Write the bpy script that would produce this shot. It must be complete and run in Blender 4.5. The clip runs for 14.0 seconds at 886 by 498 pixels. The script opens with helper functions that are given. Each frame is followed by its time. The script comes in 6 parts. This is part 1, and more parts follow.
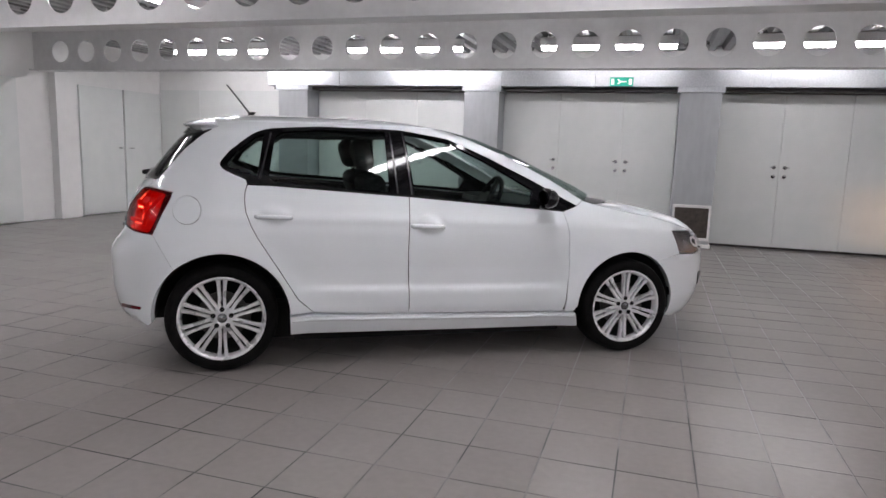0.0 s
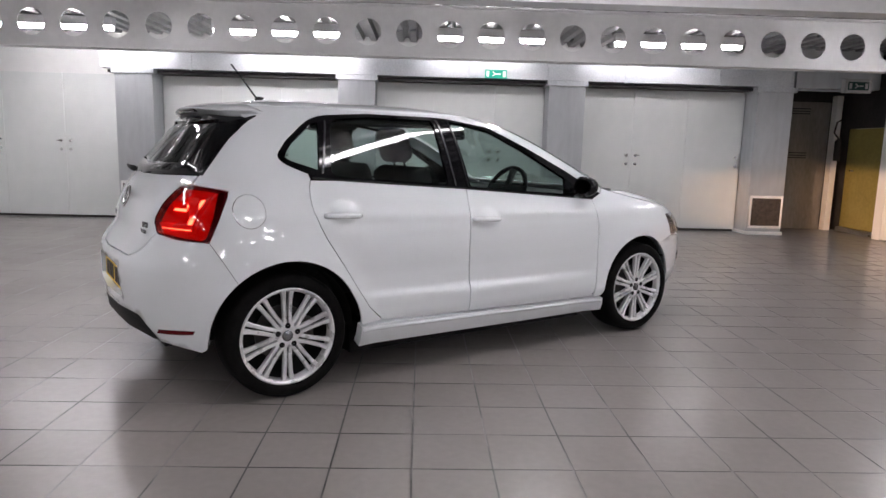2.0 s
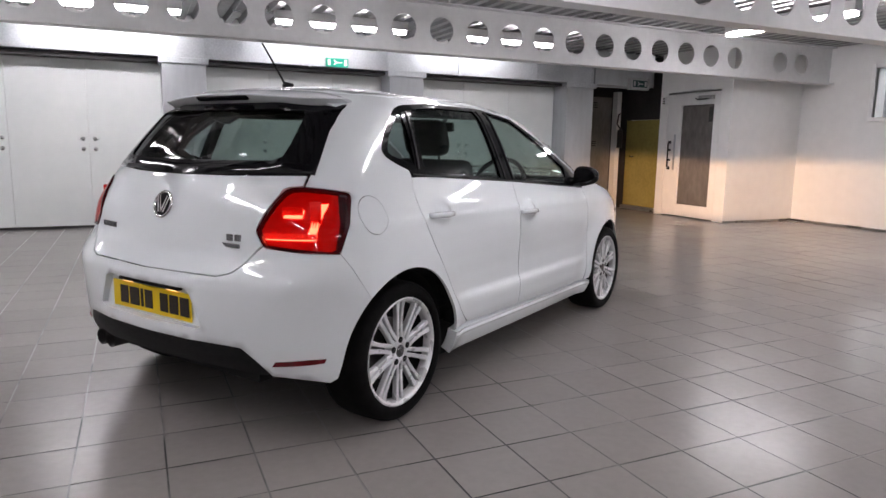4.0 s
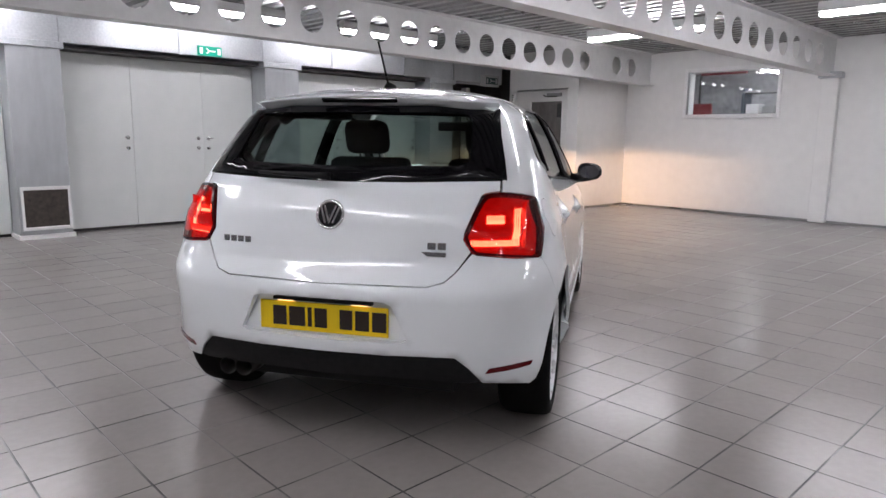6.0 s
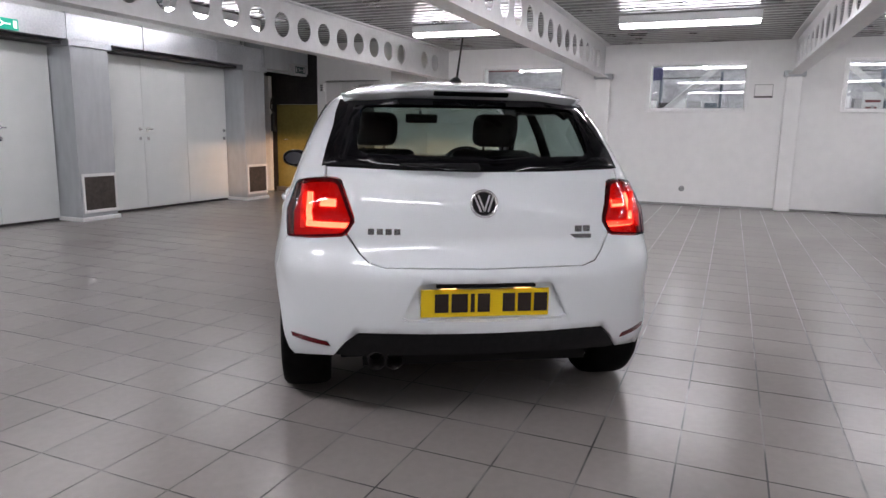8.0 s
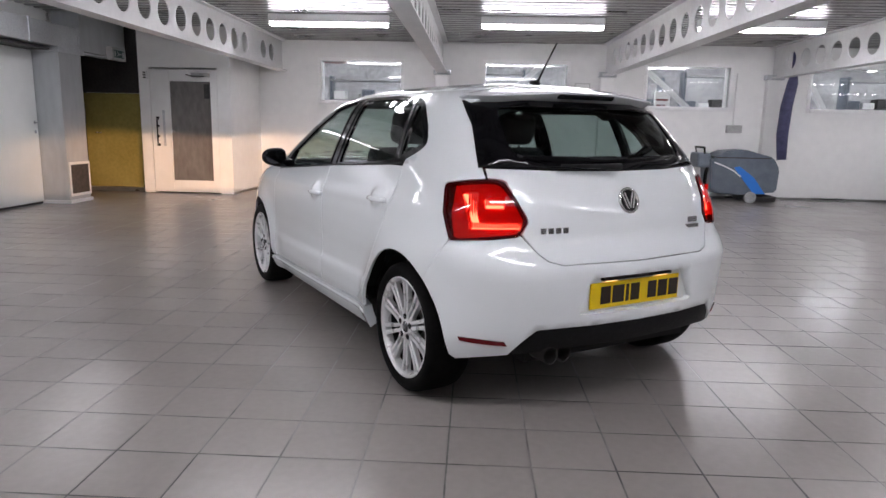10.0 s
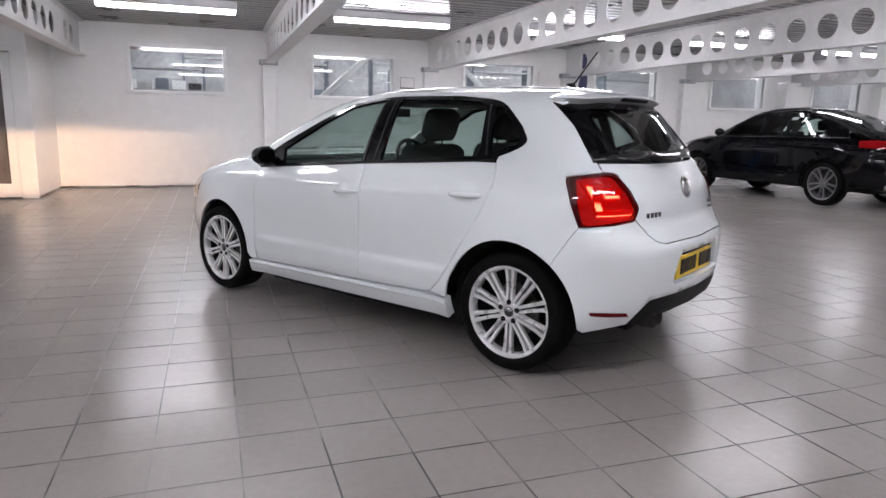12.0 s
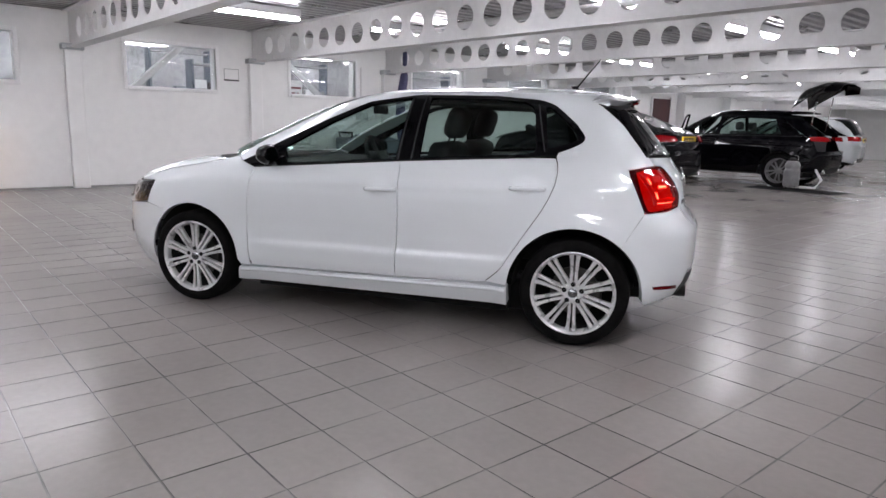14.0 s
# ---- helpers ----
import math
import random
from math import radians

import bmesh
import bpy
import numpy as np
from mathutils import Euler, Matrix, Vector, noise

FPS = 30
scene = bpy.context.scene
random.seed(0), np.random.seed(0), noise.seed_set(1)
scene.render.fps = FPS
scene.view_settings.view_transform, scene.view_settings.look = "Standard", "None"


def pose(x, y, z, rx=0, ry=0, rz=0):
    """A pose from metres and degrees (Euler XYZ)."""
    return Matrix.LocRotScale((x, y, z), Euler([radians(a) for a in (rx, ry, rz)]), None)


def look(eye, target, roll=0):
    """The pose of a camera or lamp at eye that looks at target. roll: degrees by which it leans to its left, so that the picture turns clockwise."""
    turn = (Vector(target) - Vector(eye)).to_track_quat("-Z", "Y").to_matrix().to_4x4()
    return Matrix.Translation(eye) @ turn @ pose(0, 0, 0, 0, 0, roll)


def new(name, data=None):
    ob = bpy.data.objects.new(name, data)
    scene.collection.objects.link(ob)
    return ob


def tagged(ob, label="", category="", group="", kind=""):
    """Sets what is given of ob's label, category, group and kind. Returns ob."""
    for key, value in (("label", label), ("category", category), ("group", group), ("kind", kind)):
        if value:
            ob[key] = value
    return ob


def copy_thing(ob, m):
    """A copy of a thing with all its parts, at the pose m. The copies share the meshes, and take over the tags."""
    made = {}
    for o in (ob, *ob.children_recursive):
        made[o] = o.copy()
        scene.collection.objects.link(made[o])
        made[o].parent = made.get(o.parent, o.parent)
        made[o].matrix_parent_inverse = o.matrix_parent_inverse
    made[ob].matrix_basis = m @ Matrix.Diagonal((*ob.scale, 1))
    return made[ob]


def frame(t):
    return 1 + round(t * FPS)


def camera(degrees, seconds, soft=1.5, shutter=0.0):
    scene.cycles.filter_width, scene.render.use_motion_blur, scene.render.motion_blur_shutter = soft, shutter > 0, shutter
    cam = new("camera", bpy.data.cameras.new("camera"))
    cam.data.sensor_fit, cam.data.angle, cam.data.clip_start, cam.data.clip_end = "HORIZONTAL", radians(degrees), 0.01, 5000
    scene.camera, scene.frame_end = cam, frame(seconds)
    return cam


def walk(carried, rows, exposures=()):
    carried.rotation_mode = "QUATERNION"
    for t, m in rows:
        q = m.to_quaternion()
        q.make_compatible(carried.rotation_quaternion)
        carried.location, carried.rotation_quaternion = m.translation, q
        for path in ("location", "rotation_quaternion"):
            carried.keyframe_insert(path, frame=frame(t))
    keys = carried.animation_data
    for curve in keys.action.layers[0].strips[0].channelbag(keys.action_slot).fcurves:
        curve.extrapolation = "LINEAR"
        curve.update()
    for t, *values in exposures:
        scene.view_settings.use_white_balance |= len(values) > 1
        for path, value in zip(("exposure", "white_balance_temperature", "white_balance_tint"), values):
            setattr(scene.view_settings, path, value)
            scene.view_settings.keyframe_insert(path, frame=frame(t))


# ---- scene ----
cam = camera(67.3, 14.0)
PATH = [
    (0, (1.585, -4.384, 1.263), (1.0, -2.495, 0.966), 1.9),
    (0.5, (1.209, -4.466, 1.247), (0.788, -2.533, 0.955), 1.9),
    (1, (0.808, -4.493, 1.228), (0.536, -2.534, 0.93), 1.9),
    (1.5, (0.4, -4.488, 1.213), (0.309, -2.513, 0.915), 1.7),
    (2, (0.002, -4.419, 1.205), (0.071, -2.443, 0.903), 1.5),
    (2.5, (-0.437, -4.302, 1.185), (-0.192, -2.34, 0.879), 1.5),
    (3, (-0.844, -4.215, 1.174), (-0.407, -2.289, 0.865), 1.4),
    (3.2, (-1.006, -4.172, 1.18), (-0.48, -2.267, 0.87), 1.3),
    (5.3, (-2.5, -3.346, 1.178), (-1.306, -1.775, 0.857), 0.8),
    (5.5, (-2.641, -3.274, 1.186), (-1.394, -1.744, 0.863), 0.8),
    (6, (-2.936, -3.066, 1.208), (-1.572, -1.64, 0.879), 0.8),
    (6.5, (-3.275, -2.774, 1.221), (-1.774, -1.497, 0.881), 0.9),
    (7, (-3.562, -2.496, 1.215), (-1.944, -1.37, 0.875), 0.9),
    (7.5, (-3.784, -2.168, 1.197), (-2.055, -1.224, 0.852), 0.7),
    (8, (-4.01, -1.839, 1.195), (-2.197, -1.068, 0.849), 1.0),
    (8.5, (-4.18, -1.486, 1.203), (-2.299, -0.902, 0.851), 0.8),
    (8.7, (-4.218, -1.325, 1.191), (-2.318, -0.808, 0.841), 0.8),
    (10.8, (-4.482, 0.385, 1.224), (-2.527, 0.181, 0.851), 1.1),
    (11, (-4.483, 0.554, 1.224), (-2.538, 0.274, 0.849), 1.0),
    (11.5, (-4.415, 0.985, 1.225), (-2.506, 0.523, 0.846), 1.0),
    (12, (-4.394, 1.387, 1.226), (-2.537, 0.744, 0.851), 1.1),
    (12.5, (-4.284, 1.781, 1.21), (-2.49, 0.98, 0.833), 1.3),
    (13, (-4.148, 2.17, 1.218), (-2.441, 1.198, 0.841), 1.3),
    (13.5, (-3.969, 2.543, 1.231), (-2.372, 1.401, 0.85), 1.4),
    (14, (-3.72, 2.885, 1.214), (-2.225, 1.611, 0.838), 1.5),
]
walk(cam, [(t, look(eye, target, roll)) for t, eye, target, roll in PATH],
     exposures=((0.0, 0.15, 6550, 10), (3.0, 0.28, 6600, 11), (5.5, 0.28, 6420, 10), (8.5, 0.27, 6450, 10), (11.0, 0.38, 6390, 10), (14.0, 0.42, 6390, 10)))

# ---- world and light ----
world = bpy.data.worlds.new("world")
scene.world = world
world.use_nodes = True
world.node_tree.nodes["Background"].inputs[0].default_value = (0.9, 0.95, 1.0, 1)
world.node_tree.nodes["Background"].inputs[1].default_value = 0.05

CAR_TURN = 32.2                       # the car stands askew to the room
CAR = pose(0, 0, 0, 0, 0, CAR_TURN)


# ---- materials ----
def material(name, color, rough=0.5, metal=0.0, coat=0.0, emit=None, power=0.0, spec=0.5, transmission=0.0, ior=1.45, alpha=1.0):
    m = bpy.data.materials.new(name)
    m.use_nodes = True
    b = m.node_tree.nodes["Principled BSDF"]
    b.inputs["Base Color"].default_value = (*color, 1)
    b.inputs["Roughness"].default_value = rough
    b.inputs["Metallic"].default_value = metal
    b.inputs["Coat Weight"].default_value = coat
    b.inputs["Coat Roughness"].default_value = 0.03
    b.inputs["Specular IOR Level"].default_value = spec
    b.inputs["Transmission Weight"].default_value = transmission
    b.inputs["IOR"].default_value = ior
    b.inputs["Alpha"].default_value = alpha
    if emit:
        b.inputs["Emission Color"].default_value = (*emit, 1)
        b.inputs["Emission Strength"].default_value = power
    return m


def varied(m, scale, dark, light, detail=6.0, bump=0.0, bump_scale=None, rough=None, second=None, stretch=(1, 1, 1)):
    """Breaks up a material's colour with noise at two scales; bump and roughness follow finer noise."""
    nt = m.node_tree
    n, l = nt.nodes, nt.links
    b = n["Principled BSDF"]
    tc = n.new("ShaderNodeTexCoord")
    mp = n.new("ShaderNodeMapping")
    mp.inputs["Scale"].default_value = stretch
    l.new(tc.outputs["Object"], mp.inputs["Vector"])
    n1 = n.new("ShaderNodeTexNoise")
    n1.inputs["Scale"].default_value = scale
    n1.inputs["Detail"].default_value = detail
    l.new(mp.outputs["Vector"], n1.inputs["Vector"])
    n2 = n.new("ShaderNodeTexNoise")
    n2.inputs["Scale"].default_value = second or scale * 9
    n2.inputs["Detail"].default_value = 4
    l.new(mp.outputs["Vector"], n2.inputs["Vector"])
    mean = n.new("ShaderNodeMath")
    mean.operation = "MULTIPLY_ADD"
    mean.inputs[1].default_value = 0.45
    l.new(n2.outputs["Fac"], mean.inputs[0])
    half = n.new("ShaderNodeMath")
    half.operation = "MULTIPLY"
    half.inputs[1].default_value = 0.6
    l.new(n1.outputs["Fac"], half.inputs[0])
    l.new(half.outputs[0], mean.inputs[2])
    ramp = n.new("ShaderNodeValToRGB")
    ramp.color_ramp.elements[0].position, ramp.color_ramp.elements[1].position = 0.35, 0.68
    ramp.color_ramp.elements[0].color = (*dark, 1)
    ramp.color_ramp.elements[1].color = (*light, 1)
    l.new(mean.outputs[0], ramp.inputs["Fac"])
    l.new(ramp.outputs["Color"], b.inputs["Base Color"])
    if rough:
        r = n.new("ShaderNodeMapRange")
        r.inputs["From Min"].default_value, r.inputs["From Max"].default_value = 0.3, 0.7
        r.inputs["To Min"].default_value, r.inputs["To Max"].default_value = rough
        l.new(n1.outputs["Fac"], r.inputs["Value"])
        l.new(r.outputs["Result"], b.inputs["Roughness"])
    if bump:
        n3 = n.new("ShaderNodeTexNoise")
        n3.inputs["Scale"].default_value = bump_scale or scale * 12
        n3.inputs["Detail"].default_value = 5
        l.new(mp.outputs["Vector"], n3.inputs["Vector"])
        bp = n.new("ShaderNodeBump")
        bp.inputs["Strength"].default_value = bump
        bp.inputs["Distance"].default_value = 0.01
        l.new(n3.outputs["Fac"], bp.inputs["Height"])
        l.new(bp.outputs["Normal"], b.inputs["Normal"])
    return m


def clear_glass(name, tint, gloss_rough=0.01, base=0.035, edge=0.75):
    """A pane: tinted see-through with a mirror film that grows at grazing angles."""
    m = bpy.data.materials.new(name)
    m.use_nodes = True
    n, l = m.node_tree.nodes, m.node_tree.links
    n.clear()
    out = n.new("ShaderNodeOutputMaterial")
    mix = n.new("ShaderNodeMixShader")
    tr = n.new("ShaderNodeBsdfTransparent")
    tr.inputs["Color"].default_value = (*tint, 1)
    gl = n.new("ShaderNodeBsdfGlossy")
    gl.inputs["Roughness"].default_value = gloss_rough
    face = n.new("ShaderNodeLayerWeight")
    face.inputs["Blend"].default_value = 0.5
    power = n.new("ShaderNodeMath")
    power.operation = "POWER"
    power.inputs[1].default_value = 4.5
    l.new(face.outputs["Facing"], power.inputs[0])
    film = n.new("ShaderNodeMath")
    film.operation = "MULTIPLY_ADD"
    film.inputs[1].default_value, film.inputs[2].default_value = edge, base
    l.new(power.outputs[0], film.inputs[0])
    l.new(film.outputs[0], mix.inputs[0])
    l.new(tr.outputs[0], mix.inputs[1])
    l.new(gl.outputs[0], mix.inputs[2])
    l.new(mix.outputs[0], out.inputs["Surface"])
    return m


M_WALL = varied(material("wall_paint", (0.78, 0.78, 0.77), 0.5), 0.7, (0.79, 0.79, 0.785), (0.86, 0.86, 0.85), bump=0.05, bump_scale=60)
M_FRAME = varied(material("white_frame", (0.86, 0.86, 0.86), 0.35), 3, (0.83, 0.83, 0.83), (0.89, 0.89, 0.89))
M_DOOR = varied(material("door_paint", (0.72, 0.75, 0.73), 0.32), 0.5, (0.69, 0.72, 0.71), (0.76, 0.78, 0.77), rough=(0.25, 0.4))
M_STEEL_PAINT = varied(material("beam_paint", (0.74, 0.74, 0.74), 0.4), 1.3, (0.63, 0.63, 0.63), (0.73, 0.73, 0.73), bump=0.04)
M_GALV = varied(material("galvanised_sheet", (0.62, 0.64, 0.66), 0.3, 0.85), 2.2, (0.46, 0.48, 0.51), (0.66, 0.68, 0.70), rough=(0.32, 0.50), second=40)
M_PILASTER = varied(material("pilaster_sheet", (0.5, 0.52, 0.54), 0.35, 0.6), 1.2, (0.44, 0.46, 0.48), (0.56, 0.58, 0.60), rough=(0.3, 0.45), stretch=(1, 1, 0.3))
M_DECK = varied(material("deck_sheet", (0.5, 0.5, 0.5), 0.28, 0.8), 1.5, (0.24, 0.24, 0.24), (0.38, 0.38, 0.38), rough=(0.24, 0.38))
M_GROUT = varied(material("grout", (0.10, 0.09, 0.085), 0.38), 1.1, (0.012, 0.011, 0.010), (0.150, 0.138, 0.130), second=2.6)
for k in M_GROUT.node_tree.nodes:
    if k.type == "VALTORGB":
        k.color_ramp.elements[0].position, k.color_ramp.elements[1].position = 0.475, 0.560
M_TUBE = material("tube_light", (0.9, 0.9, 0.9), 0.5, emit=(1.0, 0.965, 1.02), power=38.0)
# same tube at lower power, to keep the cupboard wall's right end darker
M_TUBE_DIM = material("dim_tube_light", (0.9, 0.9, 0.9), 0.5, emit=(1.0, 0.965, 1.02), power=18.0)
M_BATTEN = material("batten_body", (0.8, 0.8, 0.8), 0.4)
M_VENT = varied(material("vent_mesh", (0.05, 0.04, 0.035), 0.7), 20, (0.03, 0.025, 0.022), (0.08, 0.065, 0.055))
# for dark parts, and for shade put into the recess and door gaps
M_DARK = varied(material("dark_paint_and_shade", (0.03, 0.03, 0.03), 0.6), 3, (0.02, 0.02, 0.02), (0.05, 0.045, 0.045))
M_CHROME = material("chrome", (0.8, 0.8, 0.8), 0.12, 1.0)
M_GREEN = material("sign_green", (0.0, 0.25, 0.16), 0.4, emit=(0.0, 0.42, 0.28), power=0.5)
M_GREEN_DIM = material("sign_green_unlit", (0.004, 0.035, 0.030), 0.3)
M_SIGN_WHITE = material("sign_white", (0.85, 0.9, 0.88), 0.5, emit=(0.9, 1, 0.95), power=0.5)
M_OAK = varied(material("ochre_door", (0.34, 0.28, 0.09), 0.35), 2, (0.23, 0.195, 0.055), (0.34, 0.285, 0.09))
M_PANE = clear_glass("window_pane", (0.9, 0.92, 0.92))
M_FROST = varied(material("wired_glass", (0.16, 0.15, 0.14), 0.16), 1.6, (0.11, 0.102, 0.098), (0.19, 0.178, 0.17), stretch=(1, 1, .4))

M_PAINT = material("white_car_paint", (0.80, 0.836, 0.858), 0.25, 0.0, 1.0)
M_PAINT.node_tree.nodes["Principled BSDF"].inputs["Coat Roughness"].default_value = 0.03
M_PAINT.node_tree.nodes["Principled BSDF"].inputs["Specular IOR Level"].default_value = 0.2
M_TRIM = material("gloss_black_trim", (0.004, 0.004, 0.005), 0.07, 0.0, 0.0, spec=0.42)
M_PLASTIC = varied(material("black_plastic", (0.012, 0.012, 0.013), 0.55, spec=0.25), 40, (0.005, 0.005, 0.0055), (0.011, 0.011, 0.0115), bump=0.1, bump_scale=400)
M_RUBBER = varied(material("tyre_rubber", (0.006, 0.006, 0.006), 0.75, spec=0.1), 20, (0.003, 0.003, 0.003), (0.008, 0.0075, 0.0075), bump=0.1, bump_scale=150)
M_ALLOY = varied(material("silver_alloy", (0.72, 0.72, 0.73), 0.35, 0.35), 15, (0.66, 0.66, 0.67), (0.78, 0.78, 0.79), rough=(0.24, 0.36))
M_WELL = material("arch_liner", (0.01, 0.01, 0.01), 0.9)
M_CLOTH = varied(material("seat_cloth", (0.02, 0.02, 0.022), 0.9), 30, (0.015, 0.015, 0.016), (0.03, 0.03, 0.032), bump=0.2, bump_scale=300)
M_TINT = clear_glass("car_glass", (0.60, 0.70, 0.67), base=0.065)
M_PRIVACY = clear_glass("rear_glass", (0.42, 0.49, 0.47), base=0.05)
# these lamps are off; a faint emission is put in to brighten the lens
M_RED_FAINT_GLOW = material("unlit_red_lens_with_glow", (0.16, 0.004, 0.006), 0.12, 0.0, 0.2, emit=(1, 0.01, 0.015), power=0.06)
M_RED_GLASS = clear_glass("red_lamp_glass", (0.80, 0.085, 0.055), base=0.04)
M_RED_GLOW = varied(material("red_lamp_housing", (0.20, 0.01, 0.01), 0.25, emit=(1.0, 0.02, 0.015), power=0.24), 22, (0.12, 0.006, 0.006), (0.40, 0.02, 0.02), stretch=(1, 1, 3))
M_RED_DARK = material("dark_red_lens", (0.045, 0.002, 0.003), 0.25, 0.0, 0.0, spec=0.15)
M_RED_LIT = material("lit_lamp", (0.6, 0.05, 0.03), 0.3, emit=(1.0, 0.55, 0.40), power=11.0)
M_LENS = clear_glass("headlamp_lens", (0.95, 0.95, 0.95))
M_HEAD_LIT = material("headlamp_lit", (0.40, 0.38, 0.39), 0.3, emit=(1.0, 0.92, 0.92), power=0.10)
M_PLATE = material("yellow_plate", (0.82, 0.57, 0.012), 0.35)
M_PLATE_TEXT = material("plate_bars", (0.02, 0.012, 0.01), 0.5)
M_GREY_DECAL = material("badge_grey", (0.25, 0.25, 0.26), 0.25, 0.9)
M_LAMP_BOWL = varied(material("lamp_bowl", (0.45, 0.42, 0.41), 0.2, 0.8), 18, (0.035, 0.028, 0.03), (0.24, 0.20, 0.205))
M_EDGE = material("satin_black_edge", (0.03, 0.03, 0.032), 0.22, 0.0, 0.0, spec=0.6)
M_MIRROR = material("mirror_glass", (0.10, 0.10, 0.11), 0.03, 1.0)
M_PLATE_LIT = material("plate_lamp", (0.9, 0.8, 0.6), 0.4, emit=(1.0, 0.60, 0.3), power=2.2)
M_EXHAUST = material("dark_exhaust", (0.03, 0.028, 0.027), 0.45, 0.6)
M_DULL_STEEL = varied(material("dull_steel", (0.26, 0.24, 0.22), 0.42, 0.5), 3, (0.20, 0.185, 0.17), (0.31, 0.29, 0.27), stretch=(1, 1, .3))
M_DISC = material("brake_disc", (0.10, 0.095, 0.09), 0.4, 0.9)


# ---- mesh helpers ----
def mesh_object(name, bm, mat, smooth=False):
    me = bpy.data.meshes.new(name)
    bm.normal_update()
    bm.to_mesh(me)
    bm.free()
    for m in mat if isinstance(mat, (list, tuple)) else [mat]:
        me.materials.append(m)
    if smooth:
        me.shade_smooth()
    return new(name, me)


def part(name, bm, mat, parent, label="", smooth=False):
    ob = mesh_object(name, bm, mat, smooth)
    ob.parent = parent
    if label:
        ob["label"] = label
    return ob


def box(bm, x0, x1, y0, y1, z0, z1, m=None, bevel=0.0):
    geom = bmesh.ops.create_cube(bm, size=1.0)["verts"]
    for v in geom:
        v.co = Vector(((x0 + x1) / 2 + v.co.x * (x1 - x0), (y0 + y1) / 2 + v.co.y * (y1 - y0), (z0 + z1) / 2 + v.co.z * (z1 - z0)))
    if bevel:
        es = list({e for v in geom for e in v.link_edges})
        res = bmesh.ops.bevel(bm, geom=es, offset=bevel, segments=2, affect="EDGES", profile=0.5)
        geom = list({v for f in res["faces"] for v in f.verts} | {v for v in geom if v.is_valid})
    if m is not None:
        bmesh.ops.transform(bm, matrix=m, verts=geom)
    return geom


def boxes(*rows, bevel=0.0):
    bm = bmesh.new()
    for r in rows:
        box(bm, *r, bevel=bevel)
    return bm


def lathe(bm, profile, steps=48, axis="y", m=None):
    """Turns a profile of (radius, along) round an axis."""
    rings = []
    for k in range(steps):
        a = 2 * math.pi * k / steps
        ring = []
        for r, h in profile:
            p = (r * math.cos(a), h, r * math.sin(a)) if axis == "y" else (r * math.cos(a), r * math.sin(a), h)
            ring.append(bm.verts.new(m @ Vector(p) if m else p))
        rings.append(ring)
    for k in range(steps):
        a, b = rings[k], rings[(k + 1) % steps]
        for i in range(len(profile) - 1):
            bm.faces.new((a[i], a[i + 1], b[i + 1], b[i]))
    return rings


def tube(points, radius, sides=8):
    """A round bar along a line of points."""
    bm = bmesh.new()
    pts = [Vector(p) for p in points]
    rings = []
    for i, p in enumerate(pts):
        d = (pts[min(i + 1, len(pts) - 1)] - pts[max(i - 1, 0)]).normalized()
        u = d.orthogonal().normalized()
        w = d.cross(u)
        r = radius[i] if isinstance(radius, (list, tuple)) else radius
        rings.append([bm.verts.new(p + r * (math.cos(a) * u + math.sin(a) * w)) for a in (2 * math.pi * k / sides for k in range(sides))])
    for a, b in zip(rings, rings[1:]):
        for k in range(sides):
            bm.faces.new((a[k], a[(k + 1) % sides], b[(k + 1) % sides], b[k]))
    bm.faces.new(rings[0][::-1])
    bm.faces.new(rings[-1])
    bmesh.ops.recalc_face_normals(bm, faces=bm.faces)
    return bm


def structure(name, bm, mat, label, smooth=False):
    return tagged(mesh_object(name, bm, mat, smooth), label, name.split("_")[0], kind="structure")


def empty(name, m=None, label="", category="", group=""):
    ob = new(name)
    if m is not None:
        ob.matrix_world = m
    return tagged(ob, label, category, group)


M_BLACK_CAR = material("black_car_paint", (0.002, 0.002, 0.003), 0.05, 0.0, 0.0, spec=0.35)
M_DARK_GLASS = material("dark_vehicle_glass", (0.01, 0.012, 0.012), 0.03, 0.0, 0.5)
M_BLUE_GREY = varied(material("machine_grey", (0.10, 0.12, 0.15), 0.45), 6, (0.08, 0.10, 0.125), (0.13, 0.15, 0.18))
M_ANNEX = varied(material("annex_wall", (0.16, 0.16, 0.17), 0.6), 0.8, (0.22, 0.22, 0.23), (0.50, 0.50, 0.51))
M_REFLECTOR = material("red_reflector", (0.11, 0.003, 0.006), 0.2, 0.0, 0.2)
M_BLUE = material("machine_blue", (0.02, 0.16, 0.55), 0.4)
M_HOSE = varied(material("hose_blue", (0.06, 0.06, 0.14), 0.6), 12, (0.04, 0.04, 0.10), (0.09, 0.09, 0.18), bump=0.4, bump_scale=60)
M_RED_PAINT = varied(material("red_paint", (0.30, 0.02, 0.03), 0.45), 2, (0.12, 0.008, 0.01), (0.18, 0.014, 0.02))
M_RED_DOOR = varied(material("dark_red_door", (0.05, 0.005, 0.008), 0.45), 2, (0.035, 0.004, 0.006), (0.065, 0.007, 0.010))
M_CANISTER = varied(material("canister_grey", (0.2, 0.2, 0.2), 0.35), 8, (0.15, 0.15, 0.155), (0.24, 0.24, 0.245))
M_DARK_ALLOY = material("dark_alloy", (0.20, 0.20, 0.205), 0.3, 0.7)
M_PALE_HOSE = varied(material("pale_hose", (0.6, 0.6, 0.6), 0.5), 20, (0.5, 0.5, 0.5), (0.68, 0.68, 0.68), bump=0.4, bump_scale=80)
M_ORANGE = material("orange_sign", (0.75, 0.32, 0.05), 0.5)
